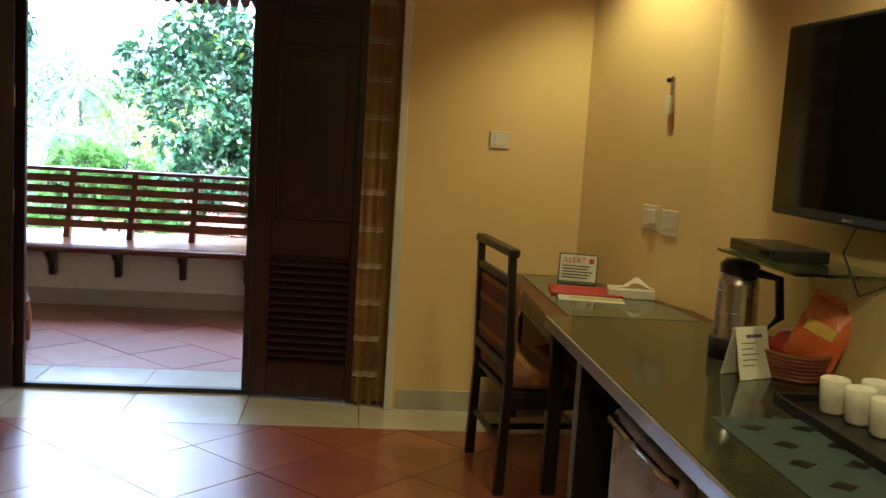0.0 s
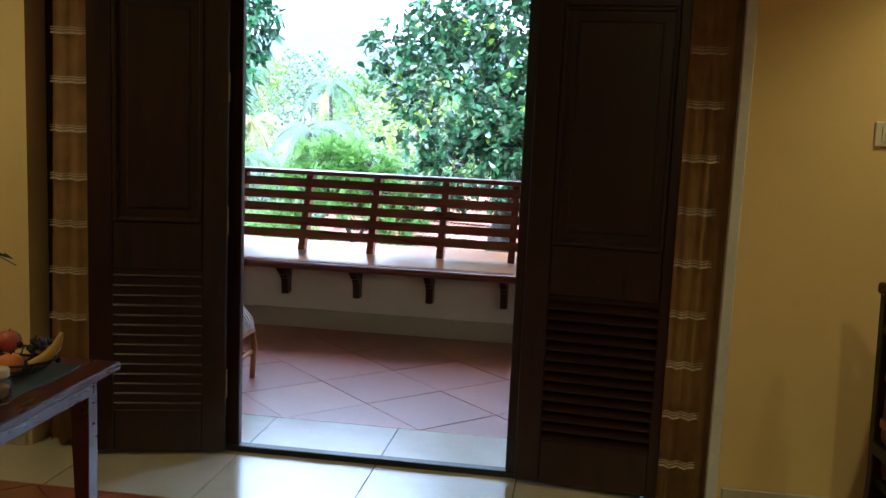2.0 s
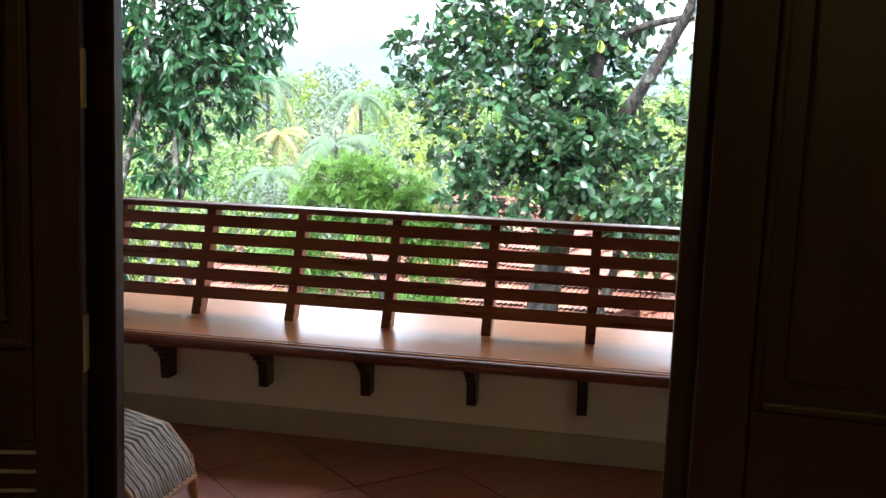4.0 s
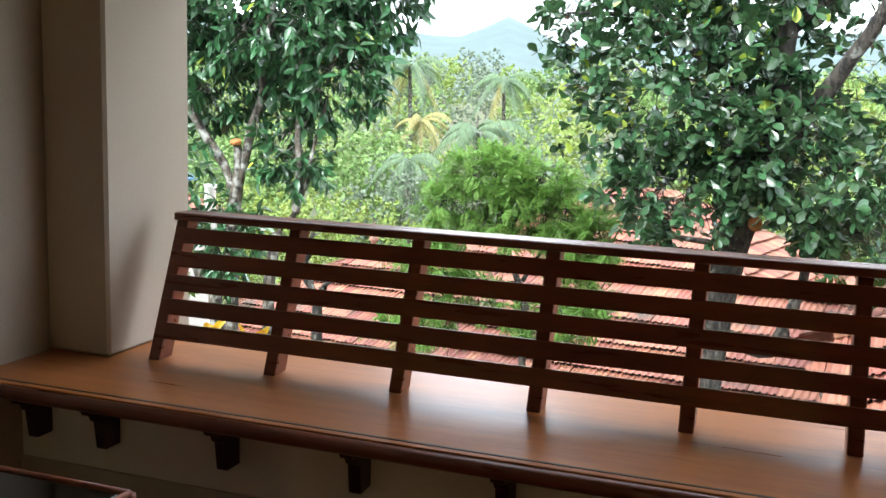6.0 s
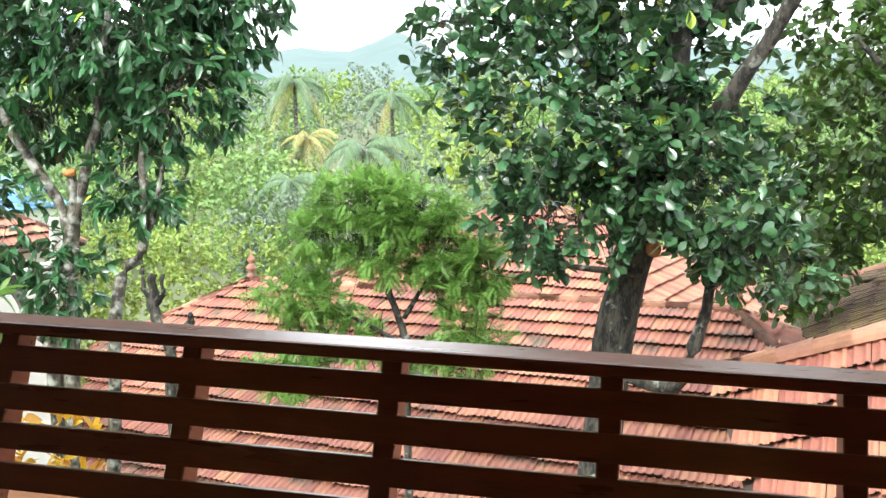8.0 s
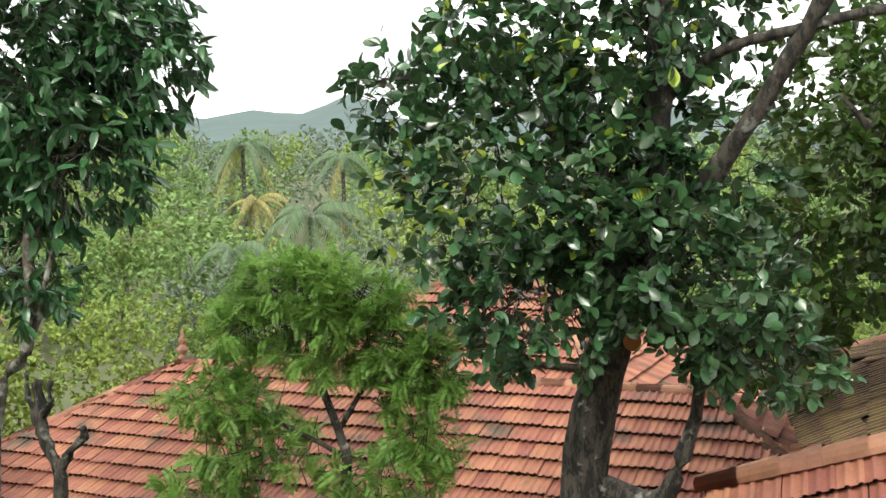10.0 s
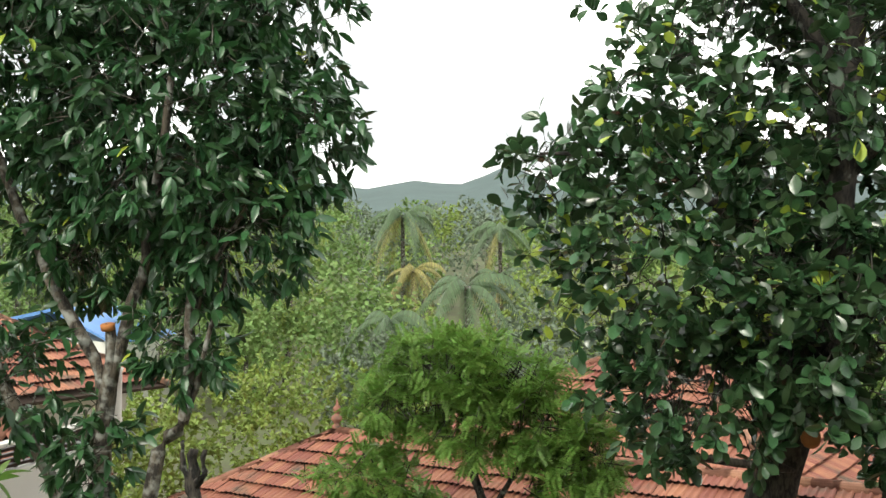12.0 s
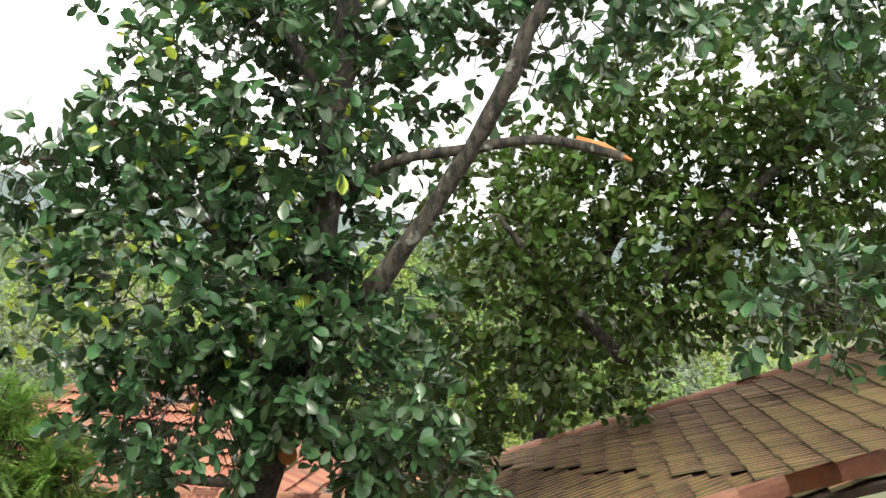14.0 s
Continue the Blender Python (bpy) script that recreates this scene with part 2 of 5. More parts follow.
LEAF_SHRUB = mat("yellow_green_shrub", (0.27, 0.34, 0.07), (0.15, 0.22, 0.05), 0.6, scale=0.6, bump=0, island=0.35, translucent=0.25)
LEAF_PALM = mat("palm_frond_green", (0.12, 0.185, 0.08), (0.075, 0.125, 0.06), 0.5, scale=1, bump=0, island=0.25, translucent=0.25)
LEAF_DRYPALM = mat("yellowed_palm_frond", (0.34, 0.29, 0.1), (0.2, 0.2, 0.07), 0.6, scale=1, bump=0, island=0.3, translucent=0.25)
CROTON = mat("yellow_croton_leaf", (0.65, 0.38, 0.02), (0.5, 0.26, 0.02), 0.5, scale=3, bump=0, island=0.3, translucent=0.3)
SOIL = mat("grassy_soil", (0.1, 0.13, 0.045), (0.07, 0.06, 0.035), 0.95, scale=0.5, bump=0.6, fine=8)
# bluish base colour: the haze of distance is painted into the woods
HILL = mat("hazy_wooded_hill", (0.075, 0.115, 0.11), (0.045, 0.075, 0.07), 0.95, scale=0.02, bump=0, fine=0.3)
TARP = mat("blue_tarpaulin", (0.14, 0.3, 0.6), (0.1, 0.22, 0.5), 0.5, scale=2, bump=0.3)


# ---- mesh helpers ----
def box(bm, x0, x1, y0, y1, z0, z1, m=None):
    vs = [bm.verts.new(p) for p in ((x0, y0, z0), (x1, y0, z0), (x1, y1, z0), (x0, y1, z0), (x0, y0, z1), (x1, y0, z1), (x1, y1, z1), (x0, y1, z1))]
    if m is not None:
        for v in vs:
            v.co = m @ v.co
    for f in ((3, 2, 1, 0), (4, 5, 6, 7), (0, 1, 5, 4), (1, 2, 6, 5), (2, 3, 7, 6), (3, 0, 4, 7)):
        bm.faces.new([vs[i] for i in f])
    return bm


def bbox(x0, x1, y0, y1, z0, z1, bev=0.004, m=None, seg=1):
    bm = box(bmesh.new(), x0, x1, y0, y1, z0, z1)
    if bev:
        bmesh.ops.bevel(bm, geom=list(bm.edges), offset=bev, segments=seg, affect='EDGES', profile=0.5)
    if m is not None:
        bm.transform(m)
    return bm


def prism(pts, h0, h1, axis="z", bev=0.0):
    """A polygon of two coordinates drawn out along an axis."""
    def place(a, b, h):
        return {"z": (a, b, h), "x": (h, a, b), "y": (a, h, b)}[axis]
    bm = bmesh.new()
    lo = [bm.verts.new(place(a, b, h0)) for a, b in pts]
    hi = [bm.verts.new(place(a, b, h1)) for a, b in pts]
    bm.faces.new(lo[::-1])
    bm.faces.new(hi)
    for i in range(len(pts)):
        j = (i + 1) % len(pts)
        bm.faces.new((lo[i], lo[j], hi[j], hi[i]))
    bmesh.ops.recalc_face_normals(bm, faces=bm.faces)
    if bev:
        bmesh.ops.bevel(bm, geom=list(bm.edges), offset=bev, segments=1, affect='EDGES', profile=0.5)
    return bm


def tube(bm, pts, radii, seg=8, cap=True):
    pts = [Vector(p) for p in pts]
    rings = []
    for i, p in enumerate(pts):
        a, b = pts[max(0, i - 1)], pts[min(len(pts) - 1, i + 1)]
        d = (b - a).normalized()
        s = d.orthogonal().normalized() if abs(d.z) > 0.95 else d.cross(Vector((0, 0, 1))).normalized()
        u = d.cross(s)
        r = radii[i] if isinstance(radii, (list, tuple)) else radii
        rings.append([bm.verts.new(p + (s * math.cos(k * math.tau / seg) + u * math.sin(k * math.tau / seg)) * r) for k in range(seg)])
    for a, b in zip(rings, rings[1:]):
        for k in range(seg):
            bm.faces.new((a[k], a[(k + 1) % seg], b[(k + 1) % seg], b[k]))
    if cap:
        bm.faces.new(rings[0][::-1])
        bm.faces.new(rings[-1])
    return bm


def lathe(prof, seg=20, centre=(0, 0, 0)):
    """Radius and height pairs turned round an upright axis."""
    bm = bmesh.new()
    rings = [[bm.verts.new((centre[0] + max(r, 1e-4) * math.cos(k * math.tau / seg), centre[1] + max(r, 1e-4) * math.sin(k * math.tau / seg), centre[2] + h)) for k in range(seg)] for r, h in prof]
    for a, b in zip(rings, rings[1:]):
        for k in range(seg):
            bm.faces.new((a[k], a[(k + 1) % seg], b[(k + 1) % seg], b[k]))
    bm.faces.new(rings[0][::-1])
    bm.faces.new(rings[-1])
    return bm


def ball(r, centre, squash=1.0, sub=2, lump=0.0):
    bm = bmesh.new()
    bmesh.ops.create_icosphere(bm, subdivisions=sub, radius=r)
    for v in bm.verts:
        v.co *= 1 + lump * noise.noise(v.co * 30 + Vector(centre) * 9)
        v.co.z *= squash
        v.co += Vector(centre)
    return bm


def part(name, bm, material, parent=None, label="", smooth=False):
    me = bpy.data.meshes.new(name)
    bm.to_mesh(me)
    bm.free()
    me.materials.append(material)
    if smooth:
        me.polygons.foreach_set("use_smooth", [True] * len(me.polygons))
    ob = new(name, me)
    ob.parent = parent
    if label:
        ob["label"] = label
    return ob


def thing(name, label, category, group="", at=None, kind=""):
    ob = new(name)
    if at is not None:
        ob.matrix_basis = at
    return tagged(ob, label, category, group, kind)


def setting(name, bm, material, label="", smooth=False):
    return tagged(part(name, bm, material, None, "", smooth), label, "", "", "structure")


def same_mesh(name, me, parent, m):
    ob = new(name, me)
    ob.parent = parent
    ob.matrix_basis = m
    return ob


# ---- structure ----
DOORY, OUTY = 5.10, 5.36
VW = -3.66  # inner face of the verandah's west end
OPEN_L, OPEN_R, OPEN_H = -2.58, 0.27, 2.5
setting("wall_north", prism([(-4.2, 0), (OPEN_L, 0), (OPEN_L, OPEN_H), (OPEN_R, OPEN_H), (OPEN_R, 0), (1.5, 0), (1.5, 3.0), (-4.2, 3.0)], DOORY, OUTY, "y"), WALL, "cream plastered wall with a wide door opening")
# the wall beside the desk runs slantwise, then straight
setting("wall_east", prism([(1.24, DOORY), (1.58, 4.15), (1.63, -2.5), (1.85, -2.5), (1.85, DOORY)], 0, 3.0), WALL, "cream plastered wall behind the desk")
setting("wall_south", bbox(-4.2, 1.85, -2.75, -2.5, 0, 3.0, 0), WALL, "cream plastered back wall of the room")
setting("wall_west", bbox(-4.45, -4.2, -2.75, OUTY, 0, 3.0, 0), WALL, "cream plastered side wall of the room")
setting("ceiling", bbox(-4.45, 1.85, -2.75, OUTY, CEIL, 3.0, 0), WHITE, "white plastered ceiling of the room")
setting("floor_slab", bbox(-7.2, 3.9, -2.75, 8.05, -0.25, -0.012, 0), GROUT, "concrete floor bed under the tiles")
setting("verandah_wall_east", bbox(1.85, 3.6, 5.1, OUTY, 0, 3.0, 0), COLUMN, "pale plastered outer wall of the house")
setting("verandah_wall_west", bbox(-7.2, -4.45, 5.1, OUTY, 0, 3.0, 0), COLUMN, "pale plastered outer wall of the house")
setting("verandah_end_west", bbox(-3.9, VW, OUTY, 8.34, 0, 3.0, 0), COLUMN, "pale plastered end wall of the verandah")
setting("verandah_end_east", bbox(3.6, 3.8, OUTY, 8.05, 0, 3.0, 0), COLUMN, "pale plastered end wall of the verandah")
# ceiling out of view; its white is assumed, to bounce light into the verandah
setting("verandah_ceiling", bbox(-7.2, 3.8, OUTY, 8.62, 2.78, 2.95, 0), WHITE, "verandah ceiling out of view, white to bounce light")
setting("parapet", bbox(VW, 3.6, 7.64, 8.34, 0, 0.462, 0), WHITE, "low white plastered parapet under the bench")
setting("parapet_skirting", bbox(VW, 3.6, 7.625, 7.64, 0, 0.13, 0.003), SKIRT, "grey tiled skirting of the parapet")
setting("lower_wall", bbox(-7.0, 3.6, 7.8, 8.0, -6.0, -0.25, 0), WHITE, "white plastered wall of the storey below")
setting("baseboard", bbox(OPEN_R + 0.03, 1.23, 5.086, 5.1, 0, 0.11, 0.003), SKIRT, "grey tiled baseboard along the door wall")
setting("baseboard_2", bbox(-4.2, OPEN_L - 0.02, 5.086, 5.1, 0, 0.11, 0.003), SKIRT, "grey tiled baseboard along the door wall")
setting("trim", bbox(OPEN_R - 0.034, OPEN_R + 0.008, 5.055, 5.098, 0.0, OPEN_H, 0.004), mat("white_trim_paint", (0.72, 0.72, 0.72), None, 0.4, bump=0.03), "white trim strip beside the curtain")
setting("threshold", bbox(-1.78, -0.46, 5.26, 5.31, -0.01, 0.026, 0.004), BLACK, "black door threshold")
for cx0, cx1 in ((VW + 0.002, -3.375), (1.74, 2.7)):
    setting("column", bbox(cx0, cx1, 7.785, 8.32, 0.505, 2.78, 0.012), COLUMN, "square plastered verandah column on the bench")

# carved eave board with a scalloped lower edge
pts = [(-7.2, 2.9), (-7.2, 2.56)]
k = 0
x = -7.2
while x < 3.7:
    pts += [(x + 0.01, 2.5), (x + 0.03, 2.475), (x + 0.06, 2.475), (x + 0.08, 2.5), (x + 0.085, 2.54)]
    x += 0.095
pts += [(3.8, 2.56), (3.8, 2.9)]
setting("eave_board", prism(pts, 8.62, 8.645, "y"), EAVE, "dark carved eave board with a scalloped fringe")


# ---- doors: outer leaves closed, inner leaves folded back behind them ----
def door_leaf(name, m, width, label, louvred=True):
    d = thing(name, label, "door", "door leaves", m, "structure")
    h, th, st = 2.42, 0.04, 0.1
    part("stile", bbox(0, st, 0, th, 0.02, h, 0.004), DARKWOOD, d)
    part("stile", bbox(width - st, width, 0, th, 0.02, h, 0.004), DARKWOOD, d)
    for z0, z1 in ((0.02, 0.2), (0.8, 1.0), (1.92, 2.06), (h - 0.1, h)):
        part("rail", bbox(st, width - st, 0.002, th - 0.002, z0, z1, 0.004), DARKWOOD, d)
    for z0, z1 in ((1.0, 1.92), (2.06, h - 0.1)):
        panel = part("panel", bbox(st, width - st, 0.014, th - 0.014, z0, z1, 0), DARKWOOD, d)
        part("raised_field", bbox(st + 0.055, width - st - 0.055, 0.003, th - 0.003, z0 + 0.055, z1 - 0.055, 0.009, seg=2), DARKWOOD, panel)
        for a0, a1, b0, b1 in ((st, st + 0.018, z0, z1), (width - st - 0.018, width - st, z0, z1), (st + 0.018, width - st - 0.018, z0, z0 + 0.018), (st + 0.018, width - st - 0.018, z1 - 0.018, z1)):
            part("moulding", bbox(a0, a1, -0.005, th + 0.005, b0, b1, 0.006, seg=2), DARKWOOD, panel)
    z = 0.215
    if louvred:
        me = None
        while z < 0.79:
            if me is None:
                o = part("louvre", bbox(st, width - st, -0.024, 0.024, -0.004, 0.004, 0), DARKWOOD, d)
                me = o.data
                o.matrix_basis = pose(0, 0.02, z, 38)
            else:
                same_mesh("louvre", me, d, pose(0, 0.02, z, 38))
            z += 0.042
    part("backing", bbox(st, width - st, 0.032, 0.036, 0.2, 0.8, 0), DARKWOOD, d)
    return d


def hinge(d, x, z):
    part("hinge", bbox(x - 0.012, x + 0.003, -0.006, 0.034, z, z + 0.11, 0.002), BRASS, d, "aged brass hinge")


dr = door_leaf("door_1", Matrix.Translation((-0.51, 5.2, 0)) @ pose(0, 0, 0, 0, 0, -6), 0.63, "dark wooden door leaf with louvres, folded back")
dl = door_leaf("door_2", Matrix.Translation((-1.75, 5.2, 0)) @ pose(0, 0, 0, 0, 0, 180 + 15) @ Matrix.Translation((0, -0.04, 0)), 0.56, "dark wooden door leaf with brass hinges, folded back")
for z in (0.25, 0.95, 1.5, 2.2):
    part("hinge", bbox(-0.004, 0.001, 0.002, 0.036, z, z + 0.12, 0.001), BRASS, dl, "aged brass hinge")
door_leaf("door_3", Matrix.Translation((-0.55, 5.27, 0)), 0.56, "dark wooden outer door leaf, folded flat")
door_leaf("door_4", Matrix.Translation((-1.715, 5.27, 0)) @ pose(0, 0, 0, 0, 0, 180) @ Matrix.Translation((0, -0.04, 0)), 0.56, "dark wooden outer door leaf, folded flat")
setting("door_frame", prism([(OPEN_L, 2.44), (OPEN_R - 0.03, 2.44), (OPEN_R - 0.03, OPEN_H - 0.003), (OPEN_L, OPEN_H - 0.003)], 5.16, 5.34, "y"), DARKWOOD, "dark wooden door head")
setting("door_post", bbox(0.02, 0.268, 5.24, 5.34, 0, 2.44, 0.004), DARKWOOD, "dark wooden fixed panel behind the curtain")
setting("door_post_2", bbox(OPEN_L + 0.003, -2.26, 5.24, 5.34, 0, 2.44, 0.004), DARKWOOD, "dark wooden fixed panel behind the curtain")


def curtain(x0, x1, y, label, lean=0.0):
    c = thing("curtain", label, "curtain", "door curtains")
    bm, cols = bmesh.new(), 30
    rows = [0.02, 0.6, 1.2, 1.8, 2.44]
    grid = [[bm.verts.new((x0 + (x1 - x0) * i / cols + lean * (2.44 - z), y + 0.007 * math.sin(i * 0.75) + 0.003 * math.sin(i * 1.9 + z * 2), z + 0.012 * math.sin(i * 0.7))) for i in range(cols + 1)] for z in rows]
    for a, b in zip(grid, grid[1:]):
        for i in range(cols):
            bm.faces.new((a[i], a[i + 1], b[i + 1], b[i]))
    bmesh.ops.solidify(bm, geom=list(bm.faces), thickness=0.004)
    part("cloth", bm, CURTAIN, c, "", True)
    z = 0.17
    while z < 2.4:
        for dz, w in ((0, 0.007), (0.014, 0.004), (0.024, 0.003)):
            bm = bmesh.new()
            f = 0.7
            row = [[bm.verts.new((x0 + (x1 - x0) * f * i / cols + lean * (2.44 - z), y - 0.02 + 0.007 * math.sin(i * f * 0.75) + 0.003 * math.sin(i * f * 1.9 + z * 2), z + dz + h + 0.002 * math.sin(i * f * 0.7))) for i in range(cols + 1)] for h in (0, w)]
            for i in range(cols):
                bm.faces.new((row[0][i], row[0][i + 1], row[1][i + 1], row[1][i]))
            part("woven_band", bm, CURTBAND, c, "shiny woven band")
        z += 0.197
    return c


curtain(0.055, 0.25, 5.115, "gold cloth curtain with shiny bands beside the door")
curtain(-2.46, -2.22, 5.13, "gold cloth curtain with shiny bands beside the door", -0.02)


# ---- verandah bench with slatted back ----
bench = thing("verandah_bench", "long polished teak bench with a slatted red wooden back", "bench")
BX0, BX1 = VW + 0.005, 3.55
part("seat", bbox(BX0, BX1, 7.375, 8.34, 0.464, 0.502, 0.003), SEATWOOD, bench, "polished teak seat board")
part("nosing", tube(bmesh.new(), [(BX0, 7.372, 0.472), (BX1, 7.372, 0.472)], 0.026, 10), REDWOOD, bench, "rounded dark red front edge", True)
part("groove", bbox(BX0, BX1, 7.402, 7.413, 0.4995, 0.5035, 0), BLACKWOOD, bench, "dark inlaid line")
prof = [(7.64, 0.464), (7.40, 0.464), (7.40, 0.445), (7.425, 0.435), (7.44, 0.415), (7.47, 0.41), (7.485, 0.385), (7.515, 0.375), (7.53, 0.35), (7.545, 0.345), (7.56, 0.24), (7.64, 0.24)]
bme = None
x = -3.54
while x < 3.5:
    if bme is None:
        o = part("bracket", prism(prof, -0.022, 0.022, "x", 0.003), DARKWOOD, bench, "dark carved bracket")
        o.matrix_basis = pose(x, 0, 0)
        bme = o.data
    else:
        same_mesh("bracket", bme, bench, pose(x, 0, 0))
    x += 0.3 if x < -3.5 else 0.4925
YB, YT, ZB, ZT = 7.865, 8.06, 0.502, 1.012
LEANB = (YT - YB) / (ZT - ZB)


def rail_bay(x0, x1):
    """Posts and slats of one stretch between columns."""
    n = max(1, round((x1 - x0) / 0.49))
    step = (x1 - x0) / n
    me = None
    for i in range(n + 1):
        px = x0 + i * step
        if me is None:
            o = part("post", prism([(YB - 0.03, ZB), (YB + 0.055, ZB), (YT + 0.05, ZT), (YT - 0.03, ZT)], -0.024, 0.024, "x", 0.003), REDWOOD, bench)
            o.matrix_basis = pose(px, 0, 0)
            me = o.data
        else:
            same_mesh("post", me, bench, pose(px, 0, 0))
    for k in range(5):
        z = 0.609 + 0.087 * k
        yc = YB - 0.03 + (z - ZB) * LEANB
        bm = prism([(yc - 0.012, z - 0.029), (yc + 0.008, z - 0.032), (yc + 0.027, z + 0.027), (yc + 0.007, z + 0.03)], x0 - 0.02, x1 + 0.02, "x", 0.002)
        part("slat", bm, REDWOOD, bench)
    part("top_rail", bbox(x0 - 0.03, x1 + 0.03, YT - 0.045, YT + 0.065, 1.012, 1.044, 0.008, seg=2), REDWOOD, bench, "polished top rail")


rail_bay(-3.215, 1.685)
rail_bay(2.75, 3.5)

# rattan table with a dark glass top
rt = thing("rattan_table", "square woven rattan table with a dark glass top", "table", at=pose(-2.6, 6.87, 0, 0, 0, 0))
W = 0.5
ZTOP = 0.45
part("table_panel", bbox(-W, 0, -W, 0, ZTOP - 0.03, ZTOP - 0.008, 0), BLACKWOOD, rt)
part("glass_top", bbox(-W + 0.02, -0.02, -W + 0.02, -0.02, ZTOP - 0.006, ZTOP + 0.002, 0.001), SCREEN, rt, "dark glass top")
for a, b in (((-W, -W), (0, -W)), ((0, -W), (0, 0)), ((0, 0), (-W, 0)), ((-W, 0), (-W, -W))):
    for dz in (0.0, -0.016):
        part("rim", tube(bmesh.new(), [(*a, ZTOP + dz), (*b, ZTOP + dz)], 0.011, 8), RATTAN, rt, "", True)
    bm = bmesh.new()
    for r in range(14):
        zz = ZTOP - 0.035 - r * 0.019
        n = 22
        prev = [(a[0] + (b[0] - a[0]) * i / n, a[1] + (b[1] - a[1]) * i / n) for i in range(n + 1)]
        nx, ny = (b[1] - a[1]) / W, -(b[0] - a[0]) / W
        tube(bm, [(p[0] + nx * 0.005 * (-1) ** (i + r), p[1] + ny * 0.005 * (-1) ** (i + r), zz) for i, p in enumerate(prev)], 0.009, 5)
    part("woven_side", bm, RATTAN, rt, "woven rattan strands", True)["kind"] = "stuff"
for sx, sy in ((-W, -W), (0, -W), (0, 0), (-W, 0)):
    ox, oy = (0.04 if sx == 0 else -0.04), (0.04 if sy == 0 else -0.04)
    part("leg", tube(bmesh.new(), [(sx, sy, ZTOP), (sx, sy, 0.2), (sx + ox * 0.4, sy + oy * 0.4, 0.08), (sx + ox, sy + oy, 0)], [0.018, 0.018, 0.022, 0.026], 8), RATTAN, rt, "", True)

# cane stool with a curved woven seat
stool = thing("cane_stool", "cane stool with arched legs and a pale woven seat", "stool", at=pose(-2.3, 6.17, 0))
for sy in (-0.2, 0.2):
    part("arched_leg", tube(bmesh.new(), [(0.25, sy, 0), (0.26, sy, 0.18), (0.235, sy, 0.33), (0.15, sy, 0.43), (0, sy, 0.465), (-0.15, sy, 0.43), (-0.235, sy, 0.33), (-0.26, sy, 0.18), (-0.25, sy, 0)], 0.017, 8), CANE, stool, "", True)
    part("stretcher", tube(bmesh.new(), [(-0.25, sy, 0.13), (0.25, sy, 0.13)], 0.012, 8), CANE, stool, "", True)
for sx in (-0.25, 0.25):
    part("stretcher", tube(bmesh.new(), [(sx, -0.2, 0.15), (sx, 0.2, 0.15)], 0.012, 8), CANE, stool, "", True)
    part("stretcher", tube(bmesh.new(), [(sx * 1.02, -0.2, 0.27), (sx * 1.02, 0.2, 0.27)], 0.012, 8), CANE, stool, "", True)
arc = [(0.262, 0.28), (0.235, 0.345), (0.15, 0.442), (0.0, 0.478), (-0.15, 0.442), (-0.235, 0.345), (-0.262, 0.28)]
bm = bmesh.new()
for i in range(24):
    yy = -0.19 + i * 0.0165
    tube(bm, [(a, yy, h + 0.004 * (-1) ** (i + j)) for j, (a, h) in enumerate(arc)], 0.006, 5)
part("woven_seat", bm, WOVEN, stool, "pale woven cane strands", True)

# ---- room furniture ----
DESKZ = 0.78
desk = thing("writing_desk", "dark wooden writing desk with a glass top", "desk")
part("desktop", prism([(0.84, 3.86), (1.585, 3.86), (1.57, 4.15), (1.245, 5.08), (0.87, 5.08)], DESKZ - 0.04, DESKZ - 0.006, "z", 0.004), TABLEWOOD, desk)
part("glass_sheet", prism([(0.93, 3.88), (1.5, 3.88), (1.48, 4.15), (1.2, 5.0), (0.93, 5.0)], DESKZ - 0.006, DESKZ, "z", 0.001), mat("smoky_glass", (0.1, 0.12, 0.09), (0.08, 0.1, 0.08), 0.08, bump=0, rough_var=0.03), desk, "smoky glass sheet")
part("apron", bbox(0.87, 0.9, 3.87, 5.06, DESKZ - 0.13, DESKZ - 0.04, 0.003), BLACKWOOD, desk)
for lx, ly in ((0.9, 3.9), (0.92, 5.02), (1.4, 3.9)):
    part("leg", bbox(lx - 0.03, lx + 0.03, ly - 0.03, ly + 0.03, 0, DESKZ - 0.04, 0.004), BLACKWOOD, desk)

counter = thing("minibar_counter", "green granite counter with a metal front edge", "counter")
part("worktop", bbox(0.835, 1.6, 0.9, 3.85, DESKZ - 0.03, DESKZ + 0.002, 0.003), GRANITE, counter, "polished green granite worktop")
part("metal_edge", bbox(0.822, 0.834, 0.9, 3.85, DESKZ - 0.045, DESKZ + 0.003, 0.002), ALU, counter, "metal edge strip")
part("side_panel", bbox(0.86, 1.58, 3.32, 3.36, 0, DESKZ - 0.03, 0.003), BLACKWOOD, counter)
part("panel_edge", bbox(0.85, 0.859, 3.32, 3.36, 0, DESKZ - 0.045, 0.001), ALU, counter)
part("side_panel", bbox(0.86, 1.58, 0.92, 0.96, 0, DESKZ - 0.03, 0.003), BLACKWOOD, counter)
part("back_panel", bbox(1.56, 1.59, 0.96, 3.32, 0, DESKZ - 0.03, 0), BLACKWOOD, counter)
part("granite_inlay", bbox(1.0, 1.45, 1.7, 2.45, DESKZ + 0.002, DESKZ + 0.005, 0.001), SLATE, counter, "dark patterned mat")

